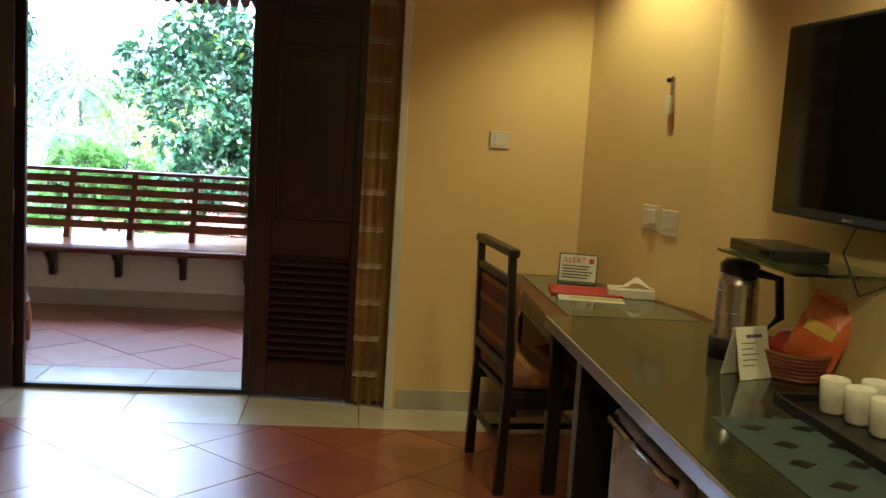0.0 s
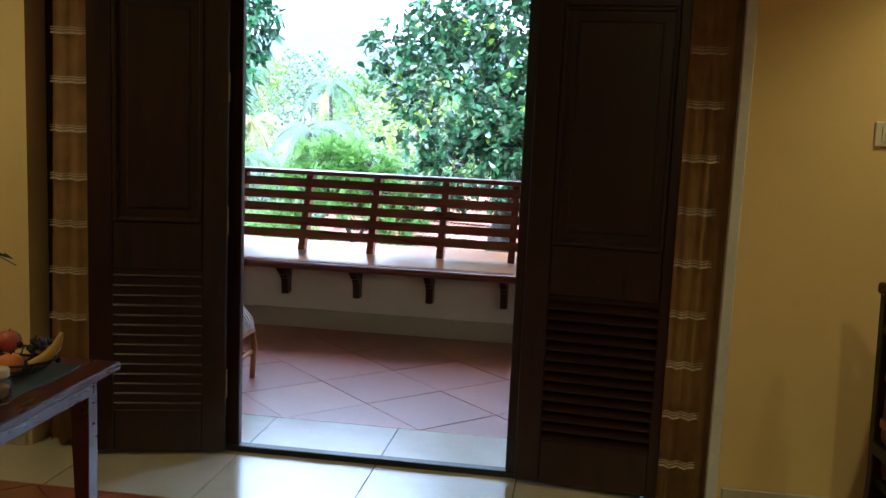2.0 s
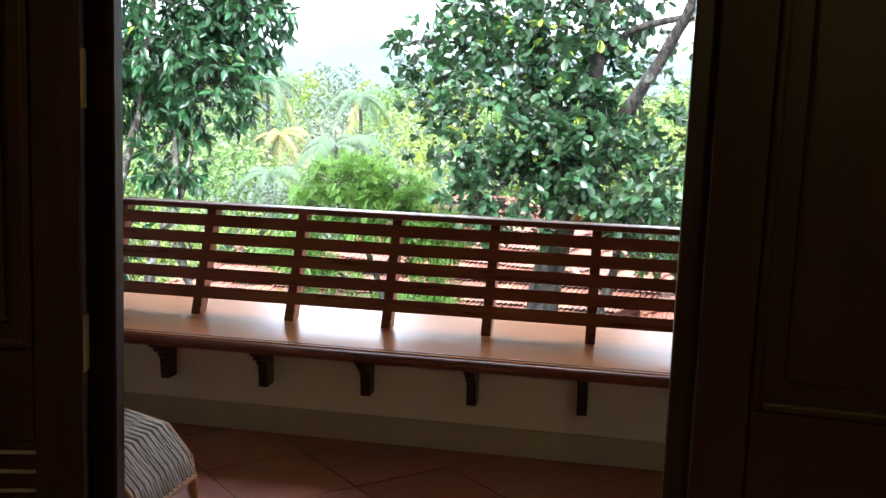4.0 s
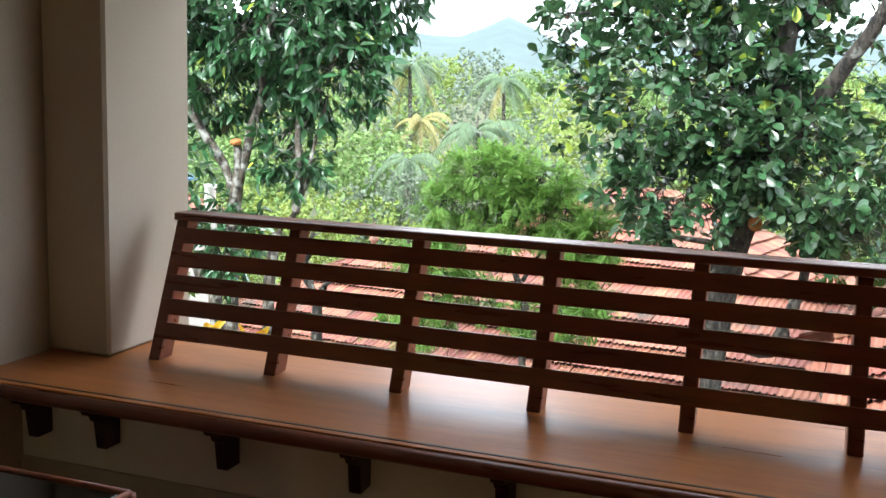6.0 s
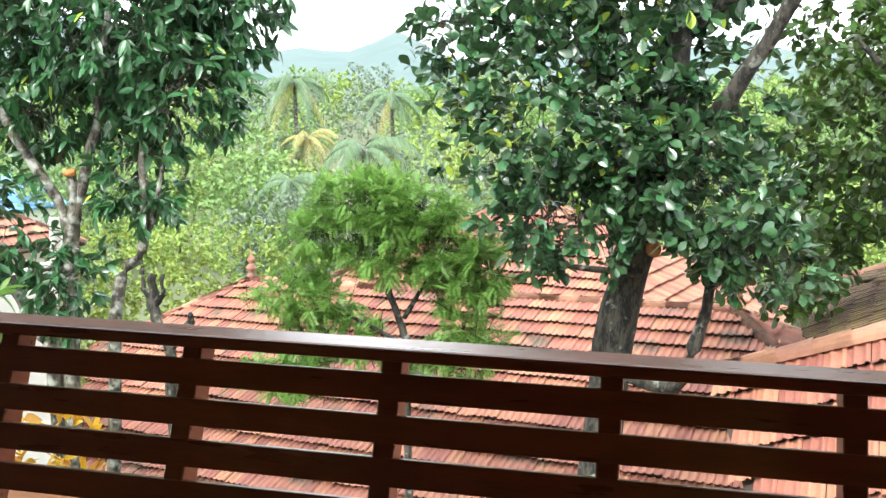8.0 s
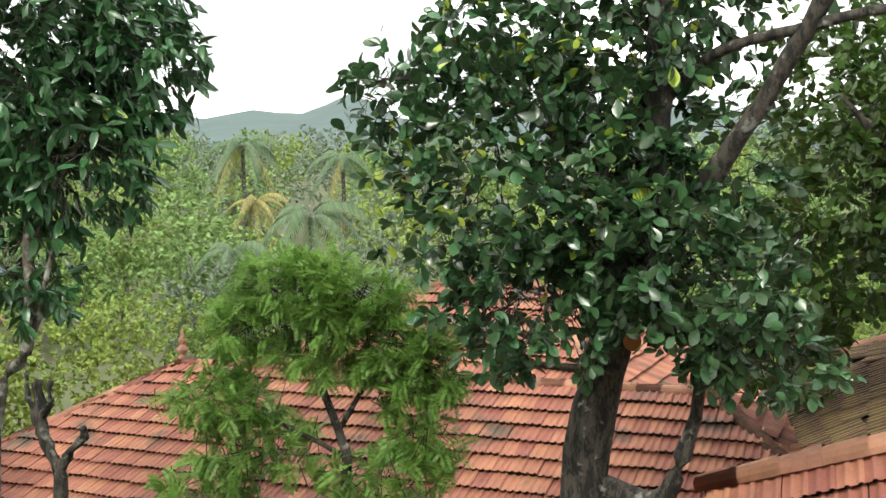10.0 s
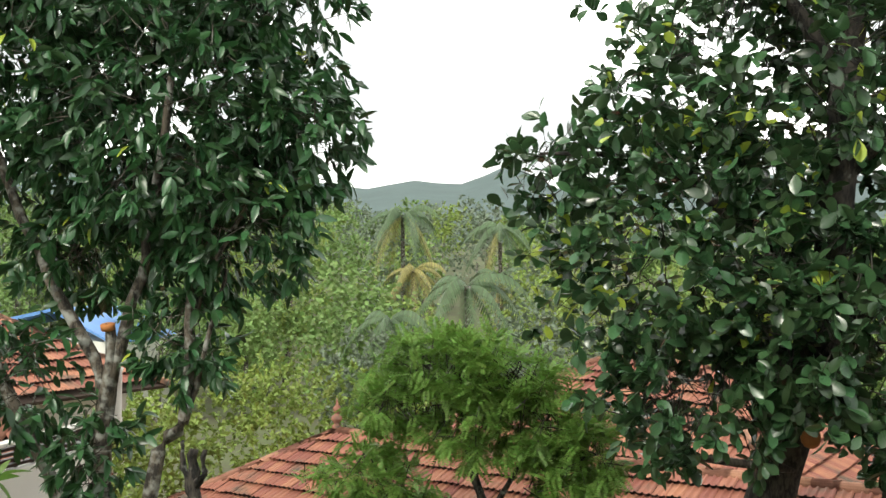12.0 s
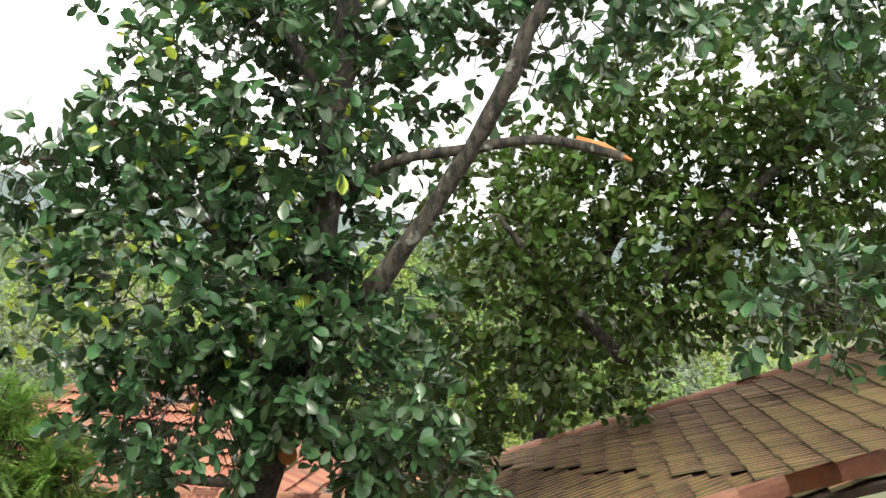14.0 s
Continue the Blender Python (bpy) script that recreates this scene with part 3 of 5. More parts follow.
patch = None
for i in range(5):
    for k in range(3):
        m = pose(1.08 + k * 0.14 + 0.03 * (i % 2), 1.8 + i * 0.14, DESKZ + 0.0055)
        if patch is None:
            o = part("mat_square", prism([(-0.035, 0), (0, -0.03), (0.035, 0), (0, 0.03)], 0, 0.001), BLACK, counter, "dark square of the mat")
            o.matrix_basis = m
            patch = o.data
        else:
            same_mesh("mat_square", patch, counter, m)

fr = thing("mini_fridge", "pale mini fridge under the counter", "fridge")
part("body", bbox(0.93, 1.4, 2.3, 2.98, 0.03, 0.66, 0.01), FRIDGE, fr)
fridge_door = part("door", bbox(0.89, 0.926, 2.3, 2.98, 0.04, 0.65, 0.012, seg=2), FRIDGE, fr)
part("handle", tube(bmesh.new(), [(0.885, 2.34, 0.63), (0.86, 2.37, 0.635), (0.855, 2.6, 0.635), (0.86, 2.9, 0.635), (0.885, 2.93, 0.63)], 0.014, 8), STEEL, fridge_door, "curved steel handle", True)
for a in (0.97, 1.36):
    for b in (2.34, 2.94):
        part("foot", bbox(a - 0.015, a + 0.015, b - 0.015, b + 0.015, 0, 0.03, 0), BLACK, fr)

# dining chair drawn up to the desk, its back towards the room
ch = thing("desk_chair", "dark wooden chair with a tartan cushion at the desk", "chair", at=pose(0.69, 3.87, 0, 0, 0, 6))
for sy in (0, 0.54):
    part("back_leg", prism([(-0.03, 0), (0.012, 0), (0.022, 0.45), (0.0, 1.02), (-0.03, 1.02), (-0.015, 0.45)], sy - 0.018, sy + 0.018, "y", 0.003), BLACKWOOD, ch)
    part("front_leg", bbox(0.38, 0.42, sy - 0.02, sy + 0.02, 0, 0.43, 0.003), BLACKWOOD, ch)
    part("side_rail", bbox(0.0, 0.4, sy - 0.014, sy + 0.014, 0.37, 0.43, 0.003), BLACKWOOD, ch)
part("crest_rail", bbox(-0.036, 0.01, -0.03, 0.57, 1.015, 1.05, 0.006), BLACKWOOD, ch)
part("back_rail", bbox(-0.025, 0.0, 0, 0.54, 0.9, 0.93, 0.003), BLACKWOOD, ch)
part("back_rail", bbox(-0.02, 0.008, 0, 0.54, 0.53, 0.57, 0.003), BLACKWOOD, ch)
back_cushion = part("back_cushion", bbox(-0.012, 0.045, 0.03, 0.51, 0.575, 0.895, 0.018, seg=2), CHECK, ch, "brown tartan back cushion")
for z0 in (0.62, 0.76, 0.85):
    part("tartan_stripe", bbox(-0.0135, 0.0465, 0.034, 0.506, z0, z0 + 0.028, 0.002), CHECK2, back_cushion, "gold tartan stripe")
part("seat", bbox(0.0, 0.44, -0.01, 0.55, 0.425, 0.45, 0.006), BLACKWOOD, ch)
seat_cushion = part("seat_cushion", bbox(0.01, 0.45, -0.005, 0.545, 0.45, 0.53, 0.03, seg=3), CHECK, ch, "brown and gold tartan seat cushion", True)
for z0 in (0.08, 0.2, 0.3):
    part("tartan_stripe", bbox(0.02 + z0, 0.06 + z0, -0.0065, 0.5465, 0.475, 0.5316, 0.002), CHECK2, seat_cushion, "gold tartan stripe")
part("stretcher", bbox(0.0, 0.4, 0.26, 0.28, 0.2, 0.225, 0.002), BLACKWOOD, ch)
for a in (0.0, 0.4):
    part("stretcher", bbox(a - 0.01, a + 0.01, 0.0, 0.54, 0.2, 0.225, 0.002), BLACKWOOD, ch)

# television on a wall arm
tv = thing("television", "black flat television on the wall above the counter", "television", at=pose(1.45, 3.2, 0, 0, 0, 2.5))
tv_case = part("casing", bbox(0.0, 0.045, -0.98, 0.0, 1.3, 1.93, 0.008), BLACK, tv)
part("screen", bbox(-0.003, 0.0, -0.965, -0.015, 1.335, 1.915, 0), SCREEN, tv_case, "glossy dark screen")
part("badge", bbox(-0.005, -0.002, -0.52, -0.46, 1.312, 1.322, 0), STEEL, tv_case)
part("wall_arm", bbox(0.04, 0.2, -0.6, -0.35, 1.5, 1.7, 0.005), BLACK, tv)

sh = thing("glass_shelf", "small green-edged glass wall shelf", "shelf")
part("pane", bbox(1.28, 1.605, 2.62, 3.22, 1.155, 1.165, 0.002), GREENGLASS, sh)
for y in (2.75, 3.1):
    part("bracket", bbox(1.45, 1.61, y, y + 0.02, 1.13, 1.154, 0.002), STEEL, sh)
stb = thing("set_top_box", "black set-top box on the glass shelf", "electronics")
part("casing", bbox(1.31, 1.5, 2.85, 3.19, 1.168, 1.206, 0.004), BLACK, stb)
part("front_strip", bbox(1.307, 1.31, 2.87, 3.17, 1.18, 1.195, 0), SCREEN, stb)
cab = thing("cable", "black cable hanging below the television", "cable")
part("cord", tube(bmesh.new(), [(1.5, 2.7, 1.32), (1.47, 2.72, 1.22), (1.5, 2.66, 1.1), (1.57, 2.6, 1.15), (1.61, 2.58, 1.1)], 0.004, 6), BLACK, cab, "", True)

ket = thing("thermos_flask", "steel thermos flask with a black handle on the counter", "flask")
KX, KY = 1.36, 3.2
part("body", lathe([(0.075, 0), (0.08, 0.02), (0.075, 0.05), (0.07, 0.26), (0.065, 0.3)], 24, (KX, KY, DESKZ + 0.002)), STEEL, ket, "brushed steel body", True)
part("lid", lathe([(0.066, 0.3), (0.068, 0.33), (0.05, 0.35), (0.015, 0.355)], 24, (KX, KY, DESKZ + 0.002)), BLACK, ket, "black lid", True)
part("handle", tube(bmesh.new(), [(KX + 0.05, KY - 0.05, 1.09), (KX + 0.1, KY - 0.1, 1.08), (KX + 0.11, KY - 0.11, 0.95), (KX + 0.06, KY - 0.06, 0.87)], 0.016, 8), BLACK, ket, "", True)
part("base_ring", lathe([(0.083, 0.0), (0.084, 0.07), (0.08, 0.075)], 24, (KX, KY, DESKZ + 0.0022)), BLACK, ket, "black base ring", True)

tent = thing("snack_card", "white folded card with purple and black print", "card", at=pose(1.3, 2.93, DESKZ + 0.0035, 0, 0, 22) @ Matrix.Scale(0.85, 4))
for s in (1, -1):
    part("leaf", prism([(0.05 * s, 0), (0.054 * s, 0), (0.004 * s, 0.19), (0.0, 0.19)], -0.08, 0.08, "x", 0), PAPER, tent)
part("print", prism([(-0.0135, 0.15), (-0.015, 0.15), (-0.0045, 0.185), (-0.003, 0.185)], -0.03, 0.05, "x"), PURPLEPRINT, tent, "violet printed corner")
for i in range(5):
    z = 0.05 + i * 0.02
    y = -0.054 + 0.05 * z / 0.19
    part("text_bar", prism([(y - 0.001, z), (y, z), (y + 0.001, z + 0.003), (y, z + 0.003)], -0.06, 0.0 + 0.014 * (i % 3), "x"), INK, tent, "line of small print")

bas = thing("snack_basket", "brown basket of snacks on the counter", "basket", at=pose(1.47, 2.98, DESKZ + 0.003))
bm = bmesh.new()
for r in range(7):
    tube(bm, [(0.1 * math.cos(a * math.tau / 24) * (1 + r * 0.03), 0.13 * math.sin(a * math.tau / 24) * (1 + r * 0.03) + 0.003 * (-1) ** a, 0.008 + r * 0.013) for a in range(25)], 0.008, 5)
part("woven_wall", bm, RATTAN, bas, "", True)
part("base", lathe([(0.09, 0), (0.095, 0.006)], 20), RATTAN, bas)
def packet(name, w, h, at, material, label):
    p = thing(name, label, "snack packet", at=at)
    bm = bmesh.new()
    bmesh.ops.create_grid(bm, x_segments=10, y_segments=12, size=0.5)
    bm.verts.ensure_lookup_table()
    fr_ = [(v.co.x, v.co.y) for v in bm.verts]
    for v, (a, b) in zip(bm.verts, fr_):
        bulge = max(0, (1 - (2 * a) ** 4) * (1 - (2 * b) ** 4))
        v.co = Vector((a * w, -0.028 * bulge + 0.004 * noise.noise(Vector((a * 6, b * 6, 1))), (b + 0.5) * h))
    g2 = bmesh.ops.duplicate(bm, geom=list(bm.faces))["geom"]
    for v in [e for e in g2 if isinstance(e, bmesh.types.BMVert)]:
        v.co.y *= -1
    bmesh.ops.recalc_face_normals(bm, faces=bm.faces)
    part("foil_bag", bm, material, p, "", True)
    part("seal", bbox(-w * 0.5, w * 0.5, -0.002, 0.002, h - 0.004, h + 0.012, 0), material, p)
    return p
bag = packet("crisp_packet", 0.17, 0.22, pose(1.49, 2.92, DESKZ + 0.055, -14, 18, -50), ORANGEFOIL, "orange foil snack packet standing in the basket")
part("label_patch", bbox(-0.05, 0.05, -0.034, -0.029, 0.1, 0.14, 0), mat("yellow_print", (0.8, 0.5, 0.05), None, 0.4, bump=0), bag, "yellow printed patch")
packet("red_packet", 0.12, 0.1, pose(1.44, 3.03, DESKZ + 0.06, -50, 0, -70), REDPRINT, "small red snack packet lying in the basket")

tray = thing("cup_tray", "black tray on the counter", "tray")
part("base", bbox(1.25, 1.56, 1.95, 2.62, DESKZ + 0.004, DESKZ + 0.012, 0.002), BLACK, tray)
for a in ((1.25, 1.262, 1.95, 2.62), (1.548, 1.56, 1.95, 2.62), (1.262, 1.548, 1.95, 1.962), (1.262, 1.548, 2.608, 2.62)):
    part("rim", bbox(*a, DESKZ + 0.012, DESKZ + 0.035, 0.002), BLACK, tray)
CUP = lathe([(0.03, 0), (0.036, 0.01), (0.04, 0.06), (0.041, 0.095), (0.036, 0.1), (0.033, 0.02)], 20)
cup0 = tagged(part("cup", CUP, PAPER, None, "", True), "white china cup turned over on the tray", "cup", "cups on the tray")
cup0.matrix_basis = pose(1.37, 2.5, DESKZ + 0.0125)
for cx, cy in ((1.39, 2.4), (1.48, 2.48), (1.4, 2.29)):
    copy_thing(cup0, pose(cx, cy, DESKZ + 0.0125))


def writing(name, text, size, m, material, parent, label):
    cu = bpy.data.curves.new(name, 'FONT')
    cu.body, cu.size, cu.extrude, cu.align_x = text, size, 0.0004, 'CENTER'
    tmp = bpy.data.objects.new(name, cu)
    scene.collection.objects.link(tmp)
    me = bpy.data.meshes.new_from_object(tmp.evaluated_get(bpy.context.evaluated_depsgraph_get()))
    bpy.data.objects.remove(tmp)
    me.materials.clear()
    me.materials.append(material)
    ob = new(name, me)
    ob.parent = parent
    ob.matrix_basis = m
    ob["label"] = label
    return ob


al = thing("alert_sign", "small black-framed notice headed ALERT on the desk", "sign", at=pose(1.18, 4.8, DESKZ + 0.002, 0, 0, -16))
TILTM = pose(0, 0, 0, -14)
part("frame", bbox(-0.1, 0.1, 0, 0.008, 0, 0.15, 0.002, TILTM), BLACK, al)
part("sheet", bbox(-0.093, 0.093, -0.002, 0.0, 0.007, 0.143, 0, TILTM), PAPER, al, "white printed sheet")
writing("heading", "ALERT", 0.042, TILTM @ pose(-0.02, -0.003, 0.1, 90), REDPRINT, al, "red lettering ALERT")
part("heading_mark", bbox(0.055, 0.08, -0.0035, -0.002, 0.102, 0.127, 0, TILTM), REDPRINT, al)
for i in range(5):
    part("text_bar", bbox(-0.08, 0.05 + 0.012 * (i % 3), -0.0034, -0.002, 0.022 + i * 0.015, 0.028 + i * 0.015, 0, TILTM), INK, al, "line of small print")
part("foot", bbox(-0.09, 0.09, -0.06, 0.02, -0.0005, 0.003, 0.001), BLACK, al)

fold = thing("leather_folder", "dark red folder lying on the desk", "folder", at=pose(1.15, 4.5, DESKZ + 0.001, 0, 0, -8))
part("cover", bbox(-0.17, 0.17, -0.12, 0.12, 0, 0.012, 0.003), REDPRINT, fold)
leaf = thing("leaflet", "white and lime green leaflet on the desk", "leaflet", at=pose(1.13, 4.3, DESKZ + 0.001, 0, 0, -10))
part("sheet", bbox(-0.15, 0.15, -0.07, 0.07, 0, 0.003, 0), PAPER, leaf)
part("lime_panel", bbox(-0.1, 0.15, -0.02, 0.04, 0.003, 0.004, 0), LIME, leaf, "lime green printed panel")
tb = thing("tissue_box", "pale tissue box with a tissue pulled up", "tissue box", at=pose(1.36, 4.42, DESKZ + 0.001, 0, 0, -12))
part("carton", bbox(-0.12, 0.1, -0.06, 0.06, 0, 0.045, 0.004), PLASTIC, tb)
bm = bmesh.new()
bmesh.ops.create_grid(bm, x_segments=9, y_segments=6, size=0.5)
for v in bm.verts:
    a, b = v.co.x, v.co.y
    v.co = Vector((a * 0.15, b * 0.05 + 0.01 * math.sin(a * 9), 0.046 + 0.055 * max(0, 0.5 - abs(a - 0.1)) * (1 - abs(b)) * 2 + 0.008 * noise.noise(Vector((a * 8, b * 8, 3))) ** 2))
part("tissue", bm, PAPER, tb, "crumpled white tissue", True)

sw = thing("light_switch", "cream square light switch on the wall", "switch", at=pose(0.775, 5.1, 1.485))
part("plate", bbox(-0.052, 0.052, -0.01, 0, -0.045, 0.045, 0.003), PLASTIC, sw)
part("rocker", bbox(-0.03, 0.03, -0.014, -0.01, -0.028, 0.028, 0.002), PLASTIC, sw)
SLANT = math.degrees(math.atan2(4.15 - 5.1, 1.58 - 1.24))
for i, u in enumerate((0.62, 0.76)):
    px, py = 1.24 + 0.34 * u, 5.1 - 0.95 * u
    so = thing("wall_socket", "cream double socket plate on the wall above the desk", "socket", "sockets above the desk", pose(px, py, 1.16 - 0.012 * i, 0, 0, SLANT))
    part("plate", bbox(-0.06, 0.06, -0.01, 0, -0.06, 0.06, 0.003), PLASTIC, so)
    part("switch_key", bbox(-0.04, -0.012, -0.014, -0.01, -0.035, 0.035, 0.002), PLASTIC, so)
    part("plug" if i == 0 else "socket_face", bbox(0.0, 0.045, -0.03 if i == 0 else -0.013, -0.01, -0.025, 0.04, 0.003), PLASTIC, so)
lamp = thing("wall_bracket", "small metal wall light bracket above the desk", "wall light", at=pose(1.24 + 0.34 * 0.7, 5.1 - 0.95 * 0.7, 1.74, 0, 0, SLANT))
part("plate", bbox(-0.012, 0.012, -0.012, 0, -0.06, 0.09, 0.003), STEEL, lamp)
part("holder", bbox(-0.022, 0.022, -0.03, -0.012, -0.09, 0.0, 0.004), PLASTIC, lamp)
part("knob", ball(0.012, (0, -0.03, 0.07)), BLACK, lamp, "", True)

for dx, dy in DOWN:
    dlx = thing("ceiling_downlight", "round recessed warm ceiling downlight", "ceiling light", "ceiling downlights", pose(dx, dy, CEIL))
    part("ring", lathe([(0.06, -0.012), (0.062, -0.0005), (0.045, -0.0004), (0.045, -0.010)], 24), STEEL, dlx, "", True)
    part("diffuser", lathe([(0.043, -0.004), (0.043, -0.0006)], 24), glow("warm_diffuser", (1, 0.75, 0.4), 4), dlx, "glowing diffuser")

# coffee table with fruit
ct = thing("coffee_table", "low rosewood table with tapered legs", "table")
TX0, TX1, TY0, TY1, TZ = -2.75, -1.8, 3.58, 4.38, 0.62
tabletop = part("tabletop", bbox(TX0, TX1, TY0, TY1, TZ - 0.028, TZ, 0.005), TABLEWOOD, ct)
for x in (TX0 + 0.1, TX1 - 0.1):
    for y in (TY0 + 0.07, TY1 - 0.07):
        s = 1 if x > -2.2 else -1
        part("leg", prism([(x - 0.035, TZ - 0.09), (x + 0.035, TZ - 0.09), (x + 0.022 + 0.01 * s, 0), (x - 0.022 + 0.01 * s, 0)], y - 0.03, y + 0.03, "y", 0.003), TABLEWOOD, ct)
        for z in (0.42, 0.49):
            part("stud", ball(0.008, (x + 0.034, y, z), 1, 1), STEEL, ct, "metal stud", True)
for a in ((TX0 + 0.06, TX1 - 0.06, TY0 + 0.05, TY0 + 0.075), (TX0 + 0.06, TX1 - 0.06, TY1 - 0.075, TY1 - 0.05), (TX0 + 0.06, TX0 + 0.085, TY0 + 0.075, TY1 - 0.075), (TX1 - 0.085, TX1 - 0.06, TY0 + 0.075, TY1 - 0.075)):
    part("apron", bbox(*a, TZ - 0.1, TZ - 0.028, 0.003), TABLEWOOD, ct)
part("inlay", bbox(TX0 + 0.12, TX1 - 0.09, TY0 + 0.12, TY1 - 0.1, TZ, TZ + 0.004, 0.001), SLATE, tabletop, "dark slate glass inlay")
bowl = thing("fruit_bowl", "dark wire fruit bowl on the coffee table", "bowl", at=pose(-2.08, 4.13, TZ + 0.0045))
for r, z in ((0.1, 0.008), (0.15, 0.03), (0.18, 0.055)):
    part("wire_ring", tube(bmesh.new(), [(r * math.cos(a * math.tau / 24), 0.75 * r * math.sin(a * math.tau / 24), z) for a in range(25)], 0.004, 5, False), BLACK, bowl, "", True)
for k in range(12):
    a = k * math.tau / 12
    part("wire_rib", tube(bmesh.new(), [(r * math.cos(a), 0.75 * r * math.sin(a), z) for r, z in ((0.02, 0.006), (0.1, 0.008), (0.15, 0.03), (0.18, 0.055))], 0.003, 5), BLACK, bowl, "", True)


def fruit(name, r, x, y, z, material, label, squash=0.93):
    f = thing(name, label, "fruit", at=pose(x, y, z))
    bm = ball(r, (0, 0, 0), squash, 3, 0.03)
    for v in bm.verts:
        d = math.hypot(v.co.x, v.co.y) / r
        if v.co.z > 0 and d < 0.4:
            v.co.z -= 0.14 * r * (1 - d / 0.4)
    part("flesh", bm, material, f, "", True)
    part("stalk", tube(bmesh.new(), [(0, 0, r * 0.72), (0.003, 0.002, r * 1.0)], 0.002, 5), BARK, f)
    return f


FX, FY, FZ = -2.08, 4.13, TZ + 0.0045
fruit("orange", 0.038, FX + 0.07, FY - 0.05, FZ + 0.047, ORANGE, "ripe orange in the fruit bowl")
fruit("apple", 0.038, FX + 0.02, FY + 0.02, FZ + 0.1, APPLE, "red apple on top of the fruit bowl")
fruit("apple", 0.037, FX - 0.02, FY - 0.05, FZ + 0.044, APPLE, "red apple in the fruit bowl")
fruit("apple", 0.038, FX - 0.1, FY - 0.03, FZ + 0.05, APPLE, "red apple in the fruit bowl")
for gx, gy, gz in ((-0.06, 0.03, 0.07), (0.1, 0.03, 0.06)):
    g = thing("grape_bunch", "bunch of dark grapes in the fruit bowl", "fruit", at=pose(FX + gx, FY + gy, FZ + gz))
    rng = random.Random(5)
    gm = None
    for i in range(26):
        mm = pose(rng.gauss(0, 0.026), rng.gauss(0, 0.026), rng.uniform(-0.02, 0.05))
        if gm is None:
            o = part("grape", ball(0.012, (0, 0, 0), 1.1, 1), GRAPE, g, "", True)
            o.matrix_basis = mm
            gm = o.data
        else:
            same_mesh("grape", gm, g, mm)
    part("stem", tube(bmesh.new(), [(0, 0, -0.01), (0.0, 0.01, 0.06)], 0.002, 5), BARK, g)
ban = thing("banana", "yellow banana leaning over the bowl's rim", "fruit", at=pose(FX + 0.145, FY, FZ + 0.075, 0, -35, 20))
part("skin", tube(bmesh.new(), [(-0.06, 0, 0.0), (-0.045, 0, -0.012), (0, 0, -0.018), (0.045, 0, -0.008), (0.075, 0, 0.012), (0.085, 0, 0.02)], [0.008, 0.015, 0.018, 0.017, 0.009, 0.005], 7), BANANA, ban, "", True)
for jx, jy, fillm in ((-2.0, 3.81, SNACK), (-1.91, 3.86, SNACK)):
    j = thing("snack_jar", "small glass jar of snacks with a white lid", "jar", "snack jars", pose(jx, jy, TZ + 0.0045))
    jar_body = part("glass_body", lathe([(0.036, 0.0), (0.038, 0.006), (0.038, 0.06), (0.03, 0.072), (0.029, 0.08), (0.027, 0.08), (0.028, 0.07), (0.035, 0.058), (0.035, 0.005)], 20), GLASS, j, "", True)
    part("contents", lathe([(0.033, 0.006), (0.033, 0.045), (0.015, 0.05)], 14), fillm, jar_body, "fried snacks", True)
    part("lid", lathe([(0.032, 0.075), (0.033, 0.08), (0.033, 0.096), (0.03, 0.1)], 20), PLASTIC, jar_body, "white lid", True)
vase = thing("flower_vase", "white vase with a thin green stem", "vase", at=pose(-2.27, 4.2, TZ + 0.0045))
part("pot", lathe([(0.03, 0), (0.035, 0.02), (0.03, 0.12), (0.024, 0.17), (0.026, 0.18), (0.022, 0.18), (0.02, 0.12)], 18), PAPER, vase, "", True)
for dx, dy, h in ((0.13, 0.02, 0.36), (-0.05, 0.03, 0.34), (0.08, -0.03, 0.26)):
    part("stem", tube(bmesh.new(), [(0, 0, 0.1), (dx * 0.3, dy, 0.22), (dx * 0.6, dy, h * 0.9), (dx, dy, h), (dx * 1.5, dy, h - 0.03)], 0.0025, 5), LEAF_FERN, vase, "", True)
    bm = bmesh.new()
    v = [bm.verts.new(p) for p in ((dx, dy, h), (dx + 0.02, dy - 0.015, h + 0.01), (dx + 0.06, dy, h - 0.012), (dx + 0.02, dy + 0.015, h + 0.005))]
    bm.faces.new(v)
    part("leaf", bm, LEAF_LEFT, vase, "small green leaf")

sofa = thing("armchair", "cream upholstered armchair with piped edges", "armchair", at=pose(-0.97, 2.74, 0, 0, 0, 8))
bm = bbox(-0.2, 0.0, -0.75, 0.0, 0.06, 0.61, 0.07, seg=4)
part("arm", bm, CREAMCLOTH, sofa, "", True)
part("piping", tube(bmesh.new(), [(-0.02, -0.72, 0.595), (-0.02, -0.06, 0.595), (-0.04, -0.02, 0.57), (-0.04, -0.006, 0.2)], 0.006, 6), CREAMCLOTH, sofa, "raised piping", True)
part("arm", bbox(-0.95, -0.75, -0.75, 0.0, 0.06, 0.61, 0.07, seg=4), CREAMCLOTH, sofa, "", True)
part("seat_base", bbox(-0.75, -0.2, -0.7, -0.02, 0.06, 0.28, 0.02), CREAMCLOTH, sofa)
part("seat_cushion", bbox(-0.745, -0.205, -0.62, 0.0, 0.28, 0.44, 0.04, seg=3), CREAMCLOTH, sofa, "", True)
part("backrest", bbox(-0.95, 0.0, -0.95, -0.74, 0.06, 0.85, 0.06, seg=3), CREAMCLOTH, sofa, "", True)
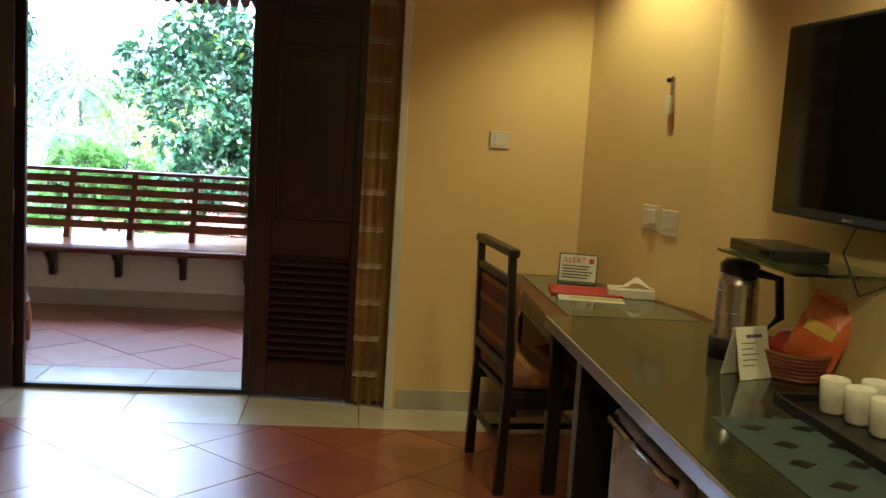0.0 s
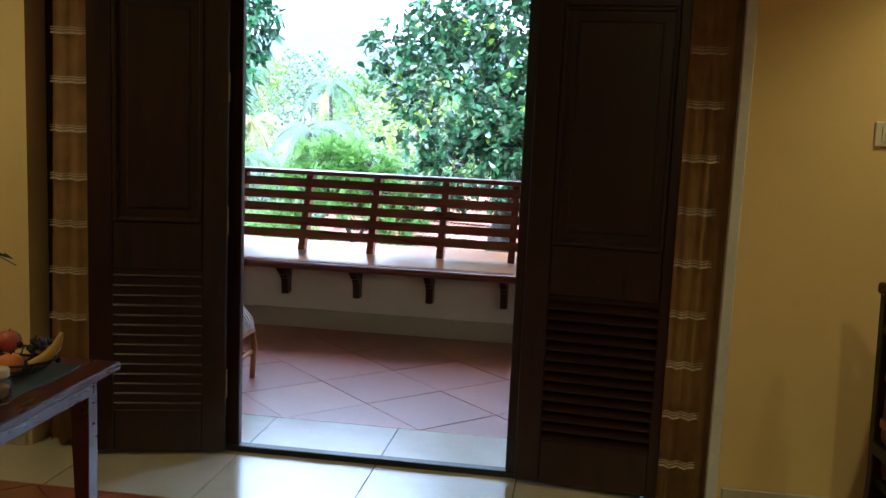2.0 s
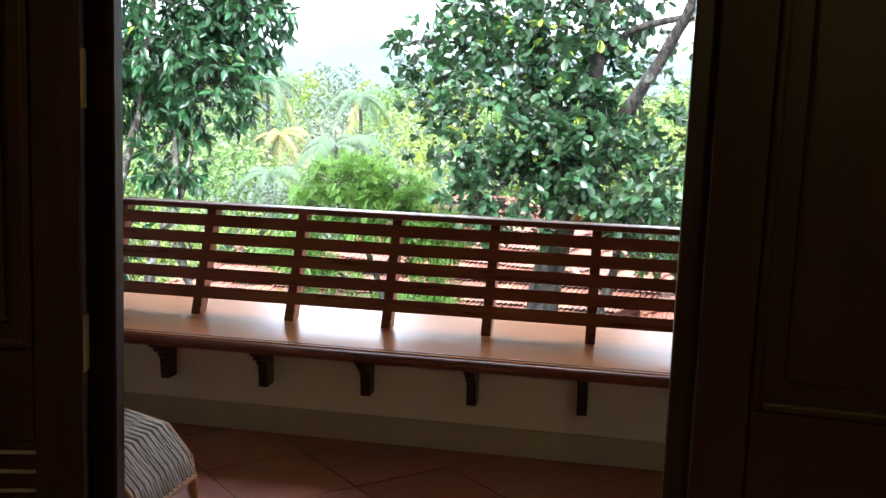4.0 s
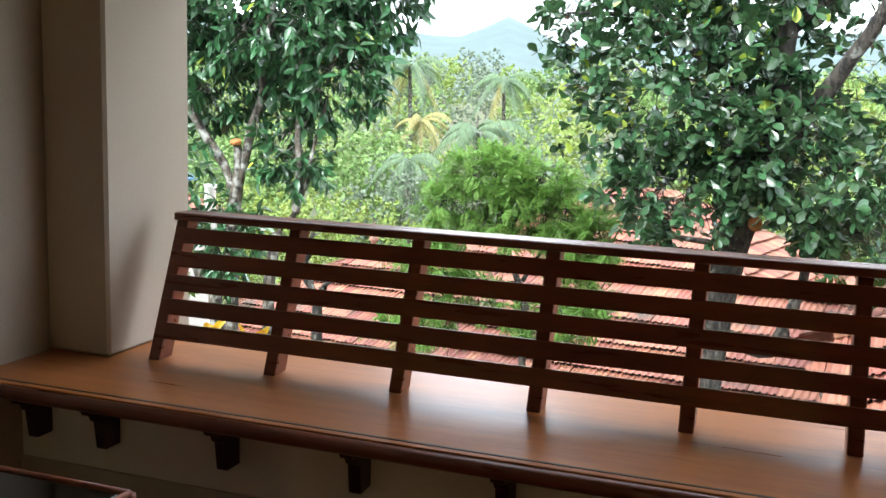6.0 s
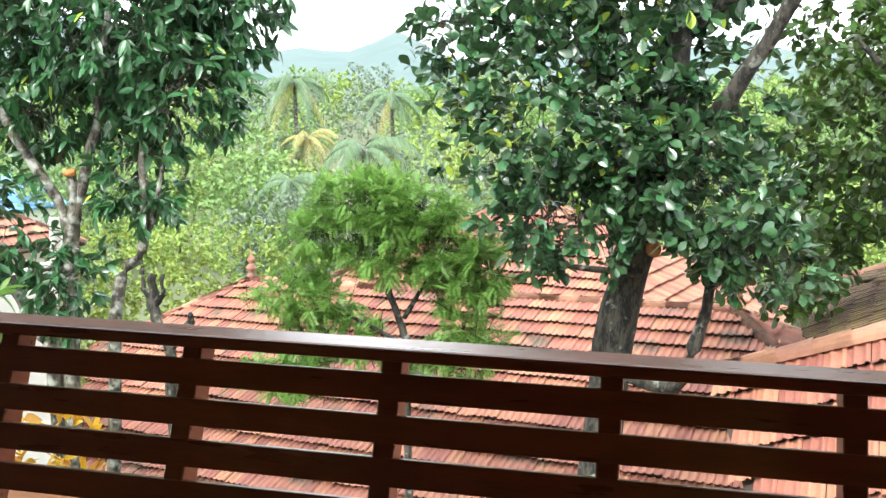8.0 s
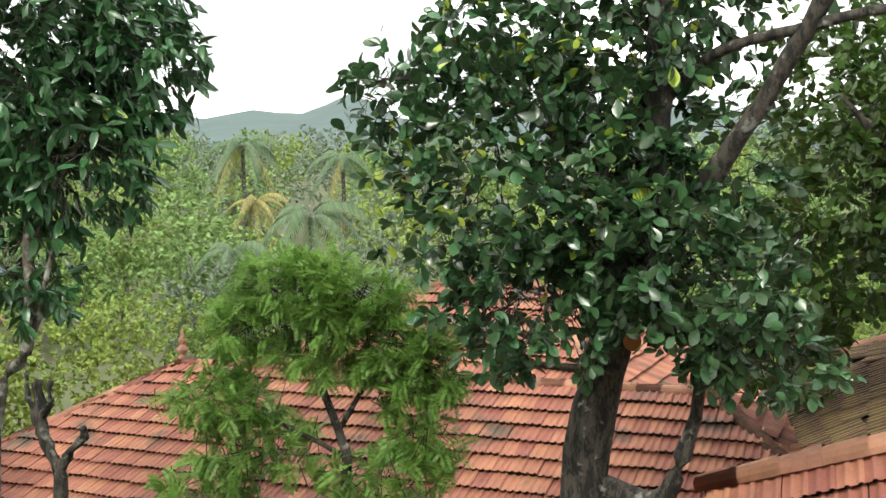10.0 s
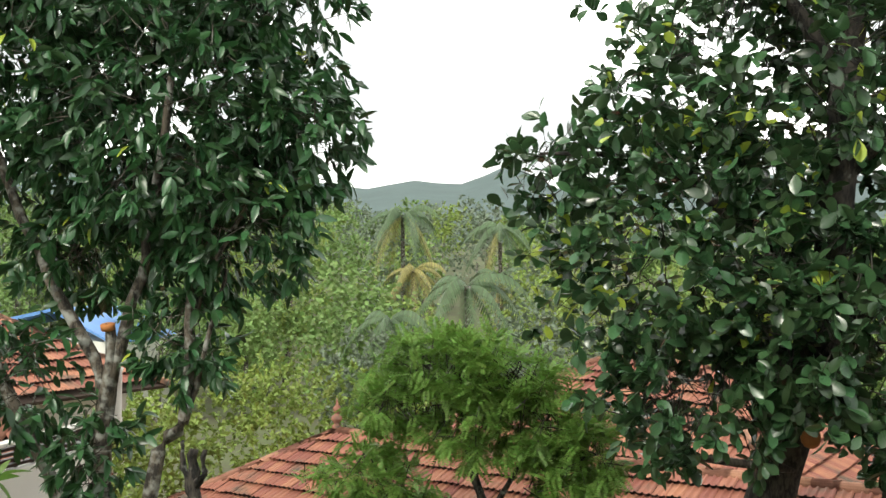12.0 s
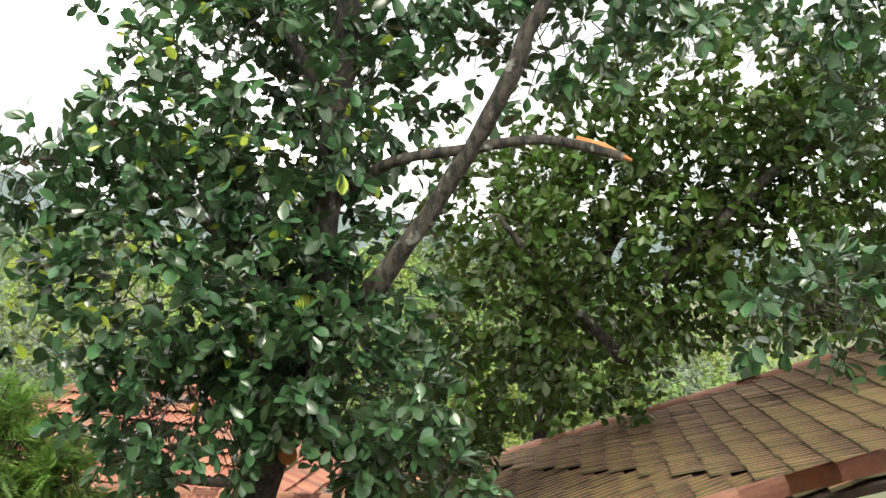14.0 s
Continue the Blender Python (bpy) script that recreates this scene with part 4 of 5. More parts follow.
for a in (-0.9, -0.05):
    for b in (-0.9, -0.05):
        part("foot", bbox(a - 0.025, a + 0.025, b - 0.025, b + 0.025, 0, 0.06, 0.003), BLACKWOOD, sofa)
thr = thing("purple_throw", "purple silk throw over the armchair's arm", "throw", at=sofa.matrix_basis.copy())
part("cloth", bbox(-0.22, -0.1, -0.5, -0.05, 0.612, 0.63, 0.008, seg=2), PURPLE, thr, "", True)


# ---- outside ----
def np_mesh(name, verts, faces, material, smooth=False):
    me = bpy.data.meshes.new(name)
    k = faces.shape[1]
    me.vertices.add(len(verts))
    me.vertices.foreach_set("co", np.ascontiguousarray(verts, dtype=np.float32).ravel())
    me.loops.add(faces.size)
    me.loops.foreach_set("vertex_index", np.ascontiguousarray(faces, dtype=np.int32).ravel())
    me.polygons.add(len(faces))
    me.polygons.foreach_set("loop_start", np.arange(0, faces.size, k, dtype=np.int32))
    me.polygons.foreach_set("loop_total", np.full(len(faces), k, dtype=np.int32))
    if smooth:
        me.polygons.foreach_set("use_smooth", np.ones(len(faces), dtype=bool))
    me.update(calc_edges=True)
    me.materials.append(material)
    return me


def unit(a):
    return a / np.maximum(np.linalg.norm(a, axis=1, keepdims=True), 1e-6)


def leaf_shape(w, broad, fold=0.1, droop=0.12):
    """A leaf along x with a rounded outline, folded at the midrib; broad: how far the widest part lies towards the tip."""
    v, f = [(0, 0, 0)], []
    stations = (0.14, 0.34, 0.56, 0.76, 0.92)
    for a in stations:
        b = a ** broad
        half = w * 0.5 * math.sin(math.pi * min(1, b)) ** 0.75
        z = -droop * a * a
        v += [(a, half, z + fold * half * 1.6), (a, 0, z), (a, -half, z + fold * half * 1.6)]
    v.append((1, 0, -droop))
    f += [(0, 2, 1), (0, 3, 2)]
    for k in range(len(stations) - 1):
        p, q = 1 + 3 * k, 4 + 3 * k
        f += [(p, p + 1, q + 1), (p, q + 1, q), (p + 1, p + 2, q + 2), (p + 1, q + 2, q + 1)]
    p = 1 + 3 * (len(stations) - 1)
    f += [(p, p + 1, p + 3), (p + 1, p + 2, p + 3)]
    return np.array(v, dtype=float), np.array(f)


def frond_shape(pairs=9):
    """A feathery compound leaf along x: a thin rib with paired leaflets."""
    v, f = [], []
    for i in range(pairs):
        a = 0.12 + 0.85 * i / pairs
        ln = 0.3 * (1 - 0.6 * abs(i / pairs - 0.4))
        z = -0.25 * a * a
        for s in (1, -1):
            b = len(v)
            v += [(a - 0.01, 0, z), (a + 0.07, s * ln * 0.5, z + 0.01), (a + 0.06, s * ln, z - 0.02), (a - 0.03, s * ln * 0.55, z)]
            f += [(b, b + 1, b + 2), (b, b + 2, b + 3)]
    b = len(v)
    v += [(0, 0.006, 0), (0, -0.006, 0), (1, 0, -0.25)]
    f += [(b, b + 1, b + 2)]
    return np.array(v, dtype=float), np.array(f)


def leaf_verts(shape, pos, dirs, sizes, rng, flat=0.6):
    v, f = shape
    n = len(pos)
    d = unit(dirs)
    up = np.tile(np.array([0, 0, 1.0]), (n, 1)) * flat + rng.normal(0, 0.5, (n, 3))
    s = unit(np.cross(up, d))
    u = np.cross(d, s)
    pts = pos[:, None, :] + sizes[:, None, None] * (v[None, :, 0:1] * d[:, None, :] + v[None, :, 1:2] * s[:, None, :] + v[None, :, 2:3] * u[:, None, :])
    faces = f[None] + (np.arange(n) * len(v))[:, None, None]
    return pts.reshape(-1, 3), faces.reshape(-1, f.shape[1])


def clusters(lobes, rng, shell=0.55):
    """Twig ends inside the lobes of a crown, denser to the outside, with an uneven outline."""
    pos, out = [], []
    for cx, cy, cz, rx, ry, rz, n in lobes:
        d = unit(rng.normal(0, 1, (n, 3)))
        r = shell + (1 - shell) * rng.random(n) ** 0.7
        bump = np.array([0.85 + 0.38 * noise.noise(Vector((a * 2.1 + cx, b * 2.1 + cy, c * 2.1 + cz))) for a, b, c in d])
        r = r * bump
        pos.append(np.array((cx, cy, cz)) + d * r[:, None] * np.array((rx, ry, rz)))
        out.append(unit(d / np.array((rx, ry, rz))))
    return np.concatenate(pos), np.concatenate(out)


def crown(lobes, shape, seed, per, size, spread, droop, twig, flat=0.6):
    """Leaves set in tufts at twig ends: positions, directions and sizes."""
    rng = np.random.default_rng(seed)
    c, o = clusters(lobes, rng)
    n = len(c)
    k = np.repeat(np.arange(n), per)
    stem = unit(o + rng.normal(0, 0.5, (n, 3)) + np.array((0, 0, -droop * 0.5)))
    a = rng.random(n * per)
    pos = c[k] + stem[k] * (a * twig)[:, None]
    dirs = stem[k] * 0.55 + rng.normal(0, spread, (n * per, 3)) + np.array((0, 0, -droop))
    sizes = size * rng.uniform(0.55, 1.15, n * per)
    return rng, c, stem, pos, dirs, sizes


def tree(name, label, trunks, lobes, shape, leafmat, bark, seed, per=9, size=0.15, spread=0.6, droop=0.1, twig=0.22, flat=0.6, singles=0, young=0.0, group=""):
    t = thing(name, label, "tree", group)
    for nm, pts, rad in trunks:
        bm = tube(bmesh.new(), smooth_line(pts), smooth_radii(rad, len(pts)), 12)
        for v in bm.verts:
            v.co += Vector((noise.noise(v.co * 3), noise.noise(v.co * 3 + Vector((7, 0, 0))), 0)) * 0.04 + noise.noise_vector(v.co * 11) * 0.012
        part(nm, bm, bark, t, "", True)
    rng, c, stem, pos, dirs, sizes = crown(lobes, shape, seed, per, size, spread, droop, twig, flat)
    # leafy twigs
    bm_v, bm_f = [], []
    base = c - stem * 0.28 + rng.normal(0, 0.05, c.shape)
    tip = c + stem * twig
    side = unit(np.cross(stem, rng.normal(0, 1, c.shape))) * 0.006
    side2 = unit(np.cross(stem, side)) * 0.006
    q = np.stack([base - side, base + side, base + side2, tip], axis=1).reshape(-1, 3)
    idx = (np.arange(len(c)) * 4)[:, None]
    fq = np.concatenate([idx + np.array([[0, 1, 3]]), idx + np.array([[1, 2, 3]]), idx + np.array([[2, 0, 3]])])
    o = new("twig_growth", np_mesh("twig_growth", q, fq, bark))
    o.parent = t
    o["kind"] = "stuff"
    isy = rng.random(len(pos)) < young
    v, f = leaf_verts(shape, pos[~isy], dirs[~isy], sizes[~isy], rng, flat)
    o = new("foliage", np_mesh("foliage", v, f, leafmat, True))
    o.parent = t
    o["kind"] = "stuff"
    if young:
        front = np.where(isy)[0]
        one = leaf_verts(shape, np.zeros((1, 3)), np.array([[1.0, 0, 0]]), np.array([1.0]), np.random.default_rng(1), 5)
        me = np_mesh("leaf", one[0], one[1], LEAF_YOUNG, True)
        for i in front[:290]:
            d = Vector(dirs[i]).normalized()
            m = Matrix.Translation(Vector(pos[i])) @ d.to_track_quat('X', 'Z').to_matrix().to_4x4() @ Matrix.Rotation(float(rng.normal(0, 0.7)), 4, 'X') @ Matrix.Diagonal((*(float(sizes[i]),) * 3, 1))
            same_mesh("leaf", me, t, m)
    return t


def smooth_line(pts, n=4):
    pts = [Vector(p) for p in pts]
    out = []
    for i in range(len(pts) - 1):
        p0, p1, p2, p3 = pts[max(0, i - 1)], pts[i], pts[i + 1], pts[min(len(pts) - 1, i + 2)]
        for j in range(n):
            s = j / n
            out.append(0.5 * (2 * p1 + (p2 - p0) * s + (2 * p0 - 5 * p1 + 4 * p2 - p3) * s * s + (3 * p1 - p0 - 3 * p2 + p3) * s ** 3))
    return out + [pts[-1]]


def smooth_radii(rad, count, n=4):
    return [float(np.interp(i / n, range(count), rad)) for i in range((count - 1) * n + 1)]


JACK = leaf_shape(0.55, 1.35, 0.16, 0.12)
LONG = leaf_shape(0.36, 0.85, 0.2, 0.25)
SMALL = leaf_shape(0.5, 1.0)
FERN = frond_shape()
LUMP = (np.array([(0, 0, 0), (0.5, 0.32, 0.05), (1, 0, -0.1), (0.5, -0.32, 0.05)], dtype=float), np.array([(0, 1, 2), (0, 2, 3)]))

right_tree = tree("broadleaf_tree", "large dark tree with glossy round leaves and lichened bark",
    [("trunk", [(-1.75, 15.6, -5), (-1.6, 15.55, -1.2), (-1.35, 15.5, 0.3), (-1.2, 15.3, 1.0), (-1.08, 15.0, 2.0), (-1.02, 15.0, 3.0), (-0.95, 15.0, 4.6)], [0.22, 0.2, 0.175, 0.14, 0.13, 0.11, 0.07]),
     ("limb", [(-1.25, 15.4, 0.6), (-0.85, 14.95, 1.35), (-0.45, 14.6, 2.05), (-0.1, 14.3, 2.7), (0.2, 14.0, 3.5), (0.5, 13.9, 4.4)], [0.1, 0.075, 0.07, 0.065, 0.06, 0.04]),
     ("limb", [(-1.0, 15.0, 2.3), (-0.75, 14.8, 2.55), (-0.45, 14.5, 2.66), (-0.1, 14.3, 2.72), (0.35, 14.0, 2.78), (0.85, 13.8, 2.68)], [0.06, 0.045, 0.04, 0.042, 0.036, 0.03]),
     ("limb", [(-1.15, 15.2, 1.4), (-1.8, 14.9, 2.0), (-2.5, 14.8, 2.4), (-3.2, 14.75, 2.45)], [0.06, 0.04, 0.025, 0.01]),
     ("limb", [(-1.05, 15, 3.0), (-1.6, 14.9, 3.8), (-2.1, 14.8, 4.3)], [0.06, 0.04, 0.015]),
     ("limb", [(-1.45, 15.5, -0.9), (-0.95, 15.3, -0.95), (-0.75, 15.2, -0.4), (-0.6, 15.1, 0.4)], [0.1, 0.09, 0.07, 0.03]),
     ("limb", [(-1.3, 15.4, 0.1), (-1.9, 15.0, 0.2), (-2.4, 14.8, 0.3)], [0.04, 0.03, 0.01]),
     ("limb", [(0.45, 13.9, 4.2), (1.8, 13.7, 4.6), (3.2, 13.5, 4.2), (3.6, 13.3, 3.0), (2.9, 13.3, 2.0)], [0.05, 0.04, 0.025, 0.02, 0.01])],
    [(-2.1, 14.9, 1.75, 1.25, 0.95, 1.15, 304), (-1.7, 14.9, 3.1, 1.3, 1.0, 1.1, 246), (-0.9, 15.1, 4.4, 2.0, 1.2, 1.0, 246), (-0.65, 15.0, 0.85, 0.8, 0.75, 0.7, 159),
     (-2.0, 14.8, 0.65, 0.8, 0.6, 0.5, 116), (-1.2, 14.6, 1.3, 0.8, 0.5, 0.8, 130), (-3.0, 14.75, 2.35, 0.55, 0.4, 0.4, 40), (-1.2, 15.7, 3.3, 1.4, 0.5, 1.3, 200), (-0.4, 15.2, 2.0, 0.5, 0.5, 0.6, 31),
     (0.5, 14.6, 3.6, 0.9, 0.7, 0.5, 60), (-0.2, 15.0, 0.35, 0.5, 0.5, 0.35, 49), (2.3, 13.3, 1.75, 0.9, 0.5, 0.4, 66), (1.6, 14.0, 4.2, 1.9, 0.9, 0.7, 145), (3.0, 13.8, 3.4, 0.9, 0.8, 0.9, 87)],
    JACK, LEAF_JACK, BARK, 11, per=9, size=0.15, spread=0.62, droop=0.02, twig=0.2, young=0.045)
part("cut_branch_scar", lathe([(0.075, 0), (0.08, 0.02), (0.05, 0.025), (0.02, 0.015)], 14), CUTWOOD, right_tree, "pale healed branch scar", True).matrix_basis = pose(-1.2, 15.3, 0.36, 80, 0, 25)
part("broken_branch_end", tube(bmesh.new(), [(0.55, 13.92, 2.77), (0.72, 13.85, 2.74), (0.9, 13.78, 2.66)], [0.045, 0.035, 0.01], 8), CUTWOOD, right_tree, "broken orange-brown branch end", True)

left_tree = tree("slender_tree", "multi-stemmed tree with drooping dark green leaves",
    [("trunk", [(-7.0, 14.6, -5), (-7.15, 14.5, -1.0), (-7.3, 14.5, -0.65), (-8.3, 14.5, 0.85), (-8.55, 14.5, 1.65), (-8.95, 14.4, 2.5), (-9.3, 14.3, 3.6)], [0.1, 0.08, 0.07, 0.055, 0.05, 0.04, 0.02]),
     ("trunk", [(-6.95, 14.5, -5), (-6.93, 14.5, -0.6), (-6.85, 14.5, 0.5), (-6.86, 14.5, 1.0)], [0.1, 0.085, 0.075, 0.05]),
     ("limb", [(-6.86, 14.5, 0.3), (-7.05, 14.5, 0.7), (-7.65, 14.5, 1.6), (-8.3, 14.5, 2.8), (-8.6, 14.5, 3.8)], [0.06, 0.055, 0.05, 0.04, 0.02]),
     ("limb", [(-6.83, 14.5, 0.5), (-6.7, 14.6, 1.2), (-6.6, 14.7, 2.0), (-6.5, 14.8, 3.2)], [0.06, 0.05, 0.04, 0.03]),
     ("trunk", [(-6.6, 14.6, -5), (-6.42, 14.5, -0.5), (-6.1, 14.5, 0.25), (-6.15, 14.6, 1.3), (-6.1, 14.7, 2.4)], [0.08, 0.065, 0.05, 0.03, 0.015]),
     ("limb", [(-6.15, 14.6, 1.0), (-5.9, 14.8, 1.8), (-5.5, 15.0, 2.4)], [0.03, 0.025, 0.01]),
     ("limb", [(-6.1, 14.5, 0.2), (-5.95, 14.6, 0.9), (-5.85, 14.7, 1.5)], [0.03, 0.025, 0.012])],
    [(-6.6, 14.8, 2.9, 1.35, 1.1, 1.3, 420), (-8.2, 14.4, 3.2, 1.3, 1.1, 1.4, 380), (-5.95, 15.0, 1.95, 0.8, 0.7, 0.75, 190), (-7.4, 15.0, 4.4, 1.9, 1.2, 0.9, 300),
     (-5.5, 15.3, 2.7, 0.55, 0.6, 0.6, 100), (-7.4, 14.9, 1.7, 0.8, 0.7, 0.6, 120), (-6.2, 14.6, 0.9, 0.4, 0.4, 0.45, 44), (-7.7, 14.3, 0.5, 0.5, 0.4, 0.6, 52),
     (-8.9, 13.9, 0.6, 0.5, 0.5, 0.9, 92), (-6.9, 14.4, -0.1, 0.25, 0.3, 0.6, 44), (-5.7, 15.1, 3.9, 0.7, 0.6, 0.6, 80), (-9.6, 14.7, 3.4, 1.2, 1.0, 1.6, 260), (-7.2, 15.6, 3.1, 1.8, 0.6, 1.5, 320), (-9.3, 14.8, 1.9, 0.7, 0.6, 0.6, 70)],
    LONG, LEAF_LEFT, PALEBARK, 12, per=10, size=0.175, spread=0.5, droop=0.42, twig=0.24, young=0.004)
part("orange_cut", lathe([(0.06, 0), (0.062, 0.05), (0.05, 0.055)], 12), CUTWOOD, left_tree, "orange sawn branch end", True).matrix_basis = pose(-6.86, 14.47, 0.95, 12)

tree("dense_tree", "dense tree with sunlit yellow-green and dark leaves behind the roof",
    [("trunk", [(2.7, 23.0, -5), (2.8, 22.0, 0.5), (3.0, 19.6, 3)], [0.25, 0.2, 0.1]), ("limb", [(2.7, 18.5, 1), (1.6, 18.4, 2), (1.0, 18.3, 2.6)], [0.08, 0.05, 0.02]), ("limb", [(3, 18.4, 2), (4.2, 18.2, 3.3), (5.2, 18, 4)], [0.1, 0.06, 0.03])],
    [(2.6, 18.8, 2.3, 1.7, 1.3, 1.6, 390), (1.2, 18.6, 1.3, 1.0, 0.9, 1.4, 225), (4.6, 18.2, 2.6, 1.6, 1.3, 1.7, 330), (3.4, 18.2, 4.3, 1.9, 1.2, 1.0, 225), (5.8, 17.5, 4.4, 1.8, 1.3, 1.3, 225), (2.9, 20.8, 0.9, 1.6, 0.7, 0.8, 160), (0.6, 19.6, -0.2, 1.0, 0.7, 0.9, 130), (8.5, 22, 3, 2.4, 1.5, 2.4, 300), (3.2, 19.5, 3.2, 2.6, 1.0, 2.2, 420), (6.2, 19.0, 3.6, 2.4, 1.0, 2.2, 360), (1.6, 20.5, 2.9, 1.4, 0.8, 1.2, 160)],
    JACK, LEAF_BACK, BARK, 13, per=9, size=0.17, spread=0.65, droop=0.08, twig=0.22)

tree("feathery_tree", "small feathery-leaved tree before the tiled roof",
    [("trunk", [(-3.6, 15.6, -5), (-3.65, 15.5, -1.2), (-3.72, 15.5, -0.6), (-3.95, 15.5, 0.1), (-4.0, 15.5, 0.6)], [0.05, 0.045, 0.04, 0.03, 0.012]),
     ("limb", [(-3.68, 15.5, -0.8), (-4.2, 15.4, -0.5), (-4.7, 15.4, -0.3)], [0.025, 0.02, 0.01]), ("limb", [(-3.7, 15.5, -0.5), (-3.4, 15.5, 0), (-3.2, 15.5, 0.4)], [0.025, 0.02, 0.01])],
    [(-4.1, 15.5, 0.72, 0.6, 0.5, 0.22, 90), (-3.65, 15.5, 0.6, 0.55, 0.45, 0.22, 80), (-4.45, 15.5, 0.36, 0.5, 0.45, 0.2, 64), (-3.35, 15.5, 0.32, 0.6, 0.45, 0.24, 84), (-2.95, 15.5, 0.05, 0.45, 0.45, 0.26, 56),
     (-3.85, 15.4, 0.18, 0.5, 0.4, 0.2, 48), (-4.8, 15.4, -0.3, 0.62, 0.5, 0.16, 66), (-4.4, 15.4, -0.72, 0.6, 0.5, 0.18, 54), (-3.3, 15.4, -0.95, 0.7, 0.5, 0.2, 60), (-2.95, 15.5, -0.6, 0.4, 0.4, 0.2, 34), (-4.9, 15.4, -1.15, 0.55, 0.5, 0.2, 46), (-3.2, 15.5, -0.15, 0.35, 0.35, 0.3, 40)],
    FERN, LEAF_FERN, BARK, 14, per=7, size=0.19, spread=0.7, droop=0.12, twig=0.14, flat=1.4)

def gnarled(pts, rad):
    bm = tube(bmesh.new(), smooth_line(pts, 6), smooth_radii(rad, len(pts), 6), 10)
    for v in bm.verts:
        v.co += noise.noise_vector(v.co * 9) * 0.035 + noise.noise_vector(v.co * 26) * 0.014
    return bm


stump = tagged(part("pollarded_stump", gnarled([(-5.8, 14.6, -5), (-5.82, 14.5, -1.1), (-5.86, 14.5, -0.72), (-5.98, 14.5, -0.4), (-6.0, 14.5, 0.0)], [0.08, 0.055, 0.05, 0.05, 0.03]), BARK, None, "", True), "dark pollarded tree stump with knobbly ends", "tree stump")
for pts, rad in (([(-5.85, 14.5, -0.8), (-5.72, 14.48, -0.6), (-5.6, 14.46, -0.45), (-5.58, 14.46, -0.36)], [0.035, 0.035, 0.035, 0.02]),
                 ([(-5.98, 14.5, -0.4), (-6.09, 14.5, -0.2), (-6.12, 14.5, 0.06)], [0.035, 0.028, 0.016]),
                 ([(-5.99, 14.5, -0.32), (-5.9, 14.47, -0.2), (-5.88, 14.46, 0.02)], [0.035, 0.028, 0.016])):
    part("knob", gnarled(pts, rad), BARK, stump, "", True)


def shrub(name, label, lobes, shape, material, seed, per, size, droop=0.0, twig=0.2):
    rng, c, stem, pos, dirs, sizes = crown(lobes, shape, seed, per, size, 0.65, droop, twig)
    v, f = leaf_verts(shape, pos, dirs, sizes, rng)
    return tagged(new(name, np_mesh(name, v, f, material, True)), label, "shrub", "", "stuff")


shrub("shrub", "yellow-green shrubs below the tree", [(-12.4, 22.5, -2.2, 1.5, 1.4, 1.2, 260), (-11.3, 19.5, -2.5, 1.2, 1.1, 1.0, 200), (-12.0, 28.5, -2.5, 3.4, 2, 1.5, 520), (-14, 27, -2.4, 3.5, 2.5, 1.6, 420), (-15.5, 24, -3.3, 2.8, 2, 1.5, 320), (-5.5, 12.5, -3.4, 2.6, 2, 1.2, 260)], SMALL, LEAF_SHRUB, 21, 14, 0.13)
shrub("grey_shrub", "silvery flowering shrub behind the roof finial", [(-11.2, 31, -1.9, 2.3, 1.8, 1.6, 320), (-7.5, 32, -2.2, 2.5, 2, 1.5, 280)], SMALL, LEAF_GREY, 22, 14, 0.14)
shrub("croton", "yellow croton bush below the verandah", [(-4.95, 11.2, -0.6, 0.35, 0.3, 0.2, 20)], LONG, CROTON, 23, 8, 0.16)
shrub("broad_shrub", "dark broad-leaved shrub beside the slender tree", [(-6.7, 12.6, -0.1, 0.45, 0.4, 0.32, 36), (-8.6, 13.2, -0.9, 0.8, 0.7, 0.5, 70), (-7.95, 13.0, -0.75, 0.55, 0.5, 0.45, 70), (-3.6, 11.0, -1.9, 1.6, 0.8, 0.8, 110), (-1.5, 11.5, -2.4, 1.6, 0.8, 0.6, 90), (-5.6, 11.2, -1.5, 1.0, 0.8, 0.8, 80)], LONG, LEAF_FERN, 24, 8, 0.24, 0.2)


# ground: one sheet that dips into a valley and climbs to wooded hills
def ground_z(x, y):
    r = math.hypot(x, y - 8)
    z = np.interp(r, [0, 15, 30, 60, 110, 200, 400, 900, 1500, 2200, 4500], [-4.6, -4.8, -6.0, -7.5, -5.0, 1.0, 6, 20, 60, 60, 60])
    if r > 500:
        a = math.atan2(x, y)
        z += (r - 500) * 0.062 * (0.9 + 0.8 * noise.noise(Vector((a * 5.0, 2.2, 0.5))) + 0.4 * noise.noise(Vector((a * 17, 1, 2))) + 0.12 * noise.noise(Vector((a * 60, 4, 2)))) if r < 2300 else 40
    return float(z) + 0.25 * noise.noise(Vector((x * 0.12, y * 0.12, 0)))


radii = [0.01, 3, 6, 10, 15, 20, 28, 38, 50, 65, 85, 110, 140, 180, 240, 320, 430, 600, 800, 1050, 1350, 1700, 2100, 3000, 4500]
SEG = 256
gv = np.array([(r * math.sin(k * math.tau / SEG), 8 + r * math.cos(k * math.tau / SEG), ground_z(r * math.sin(k * math.tau / SEG), 8 + r * math.cos(k * math.tau / SEG))) for r in radii for k in range(SEG)])
gf = np.array([(i * SEG + k, i * SEG + (k + 1) % SEG, (i + 1) * SEG + (k + 1) % SEG, (i + 1) * SEG + k) for i in range(len(radii) - 1) for k in range(SEG)])[:, ::-1]
gme = np_mesh("ground", gv, gf, SOIL, True)
# rings from 320 m outwards take the haze-tinted hill colour
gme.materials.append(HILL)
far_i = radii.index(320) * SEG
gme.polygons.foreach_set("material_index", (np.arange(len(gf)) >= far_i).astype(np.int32))
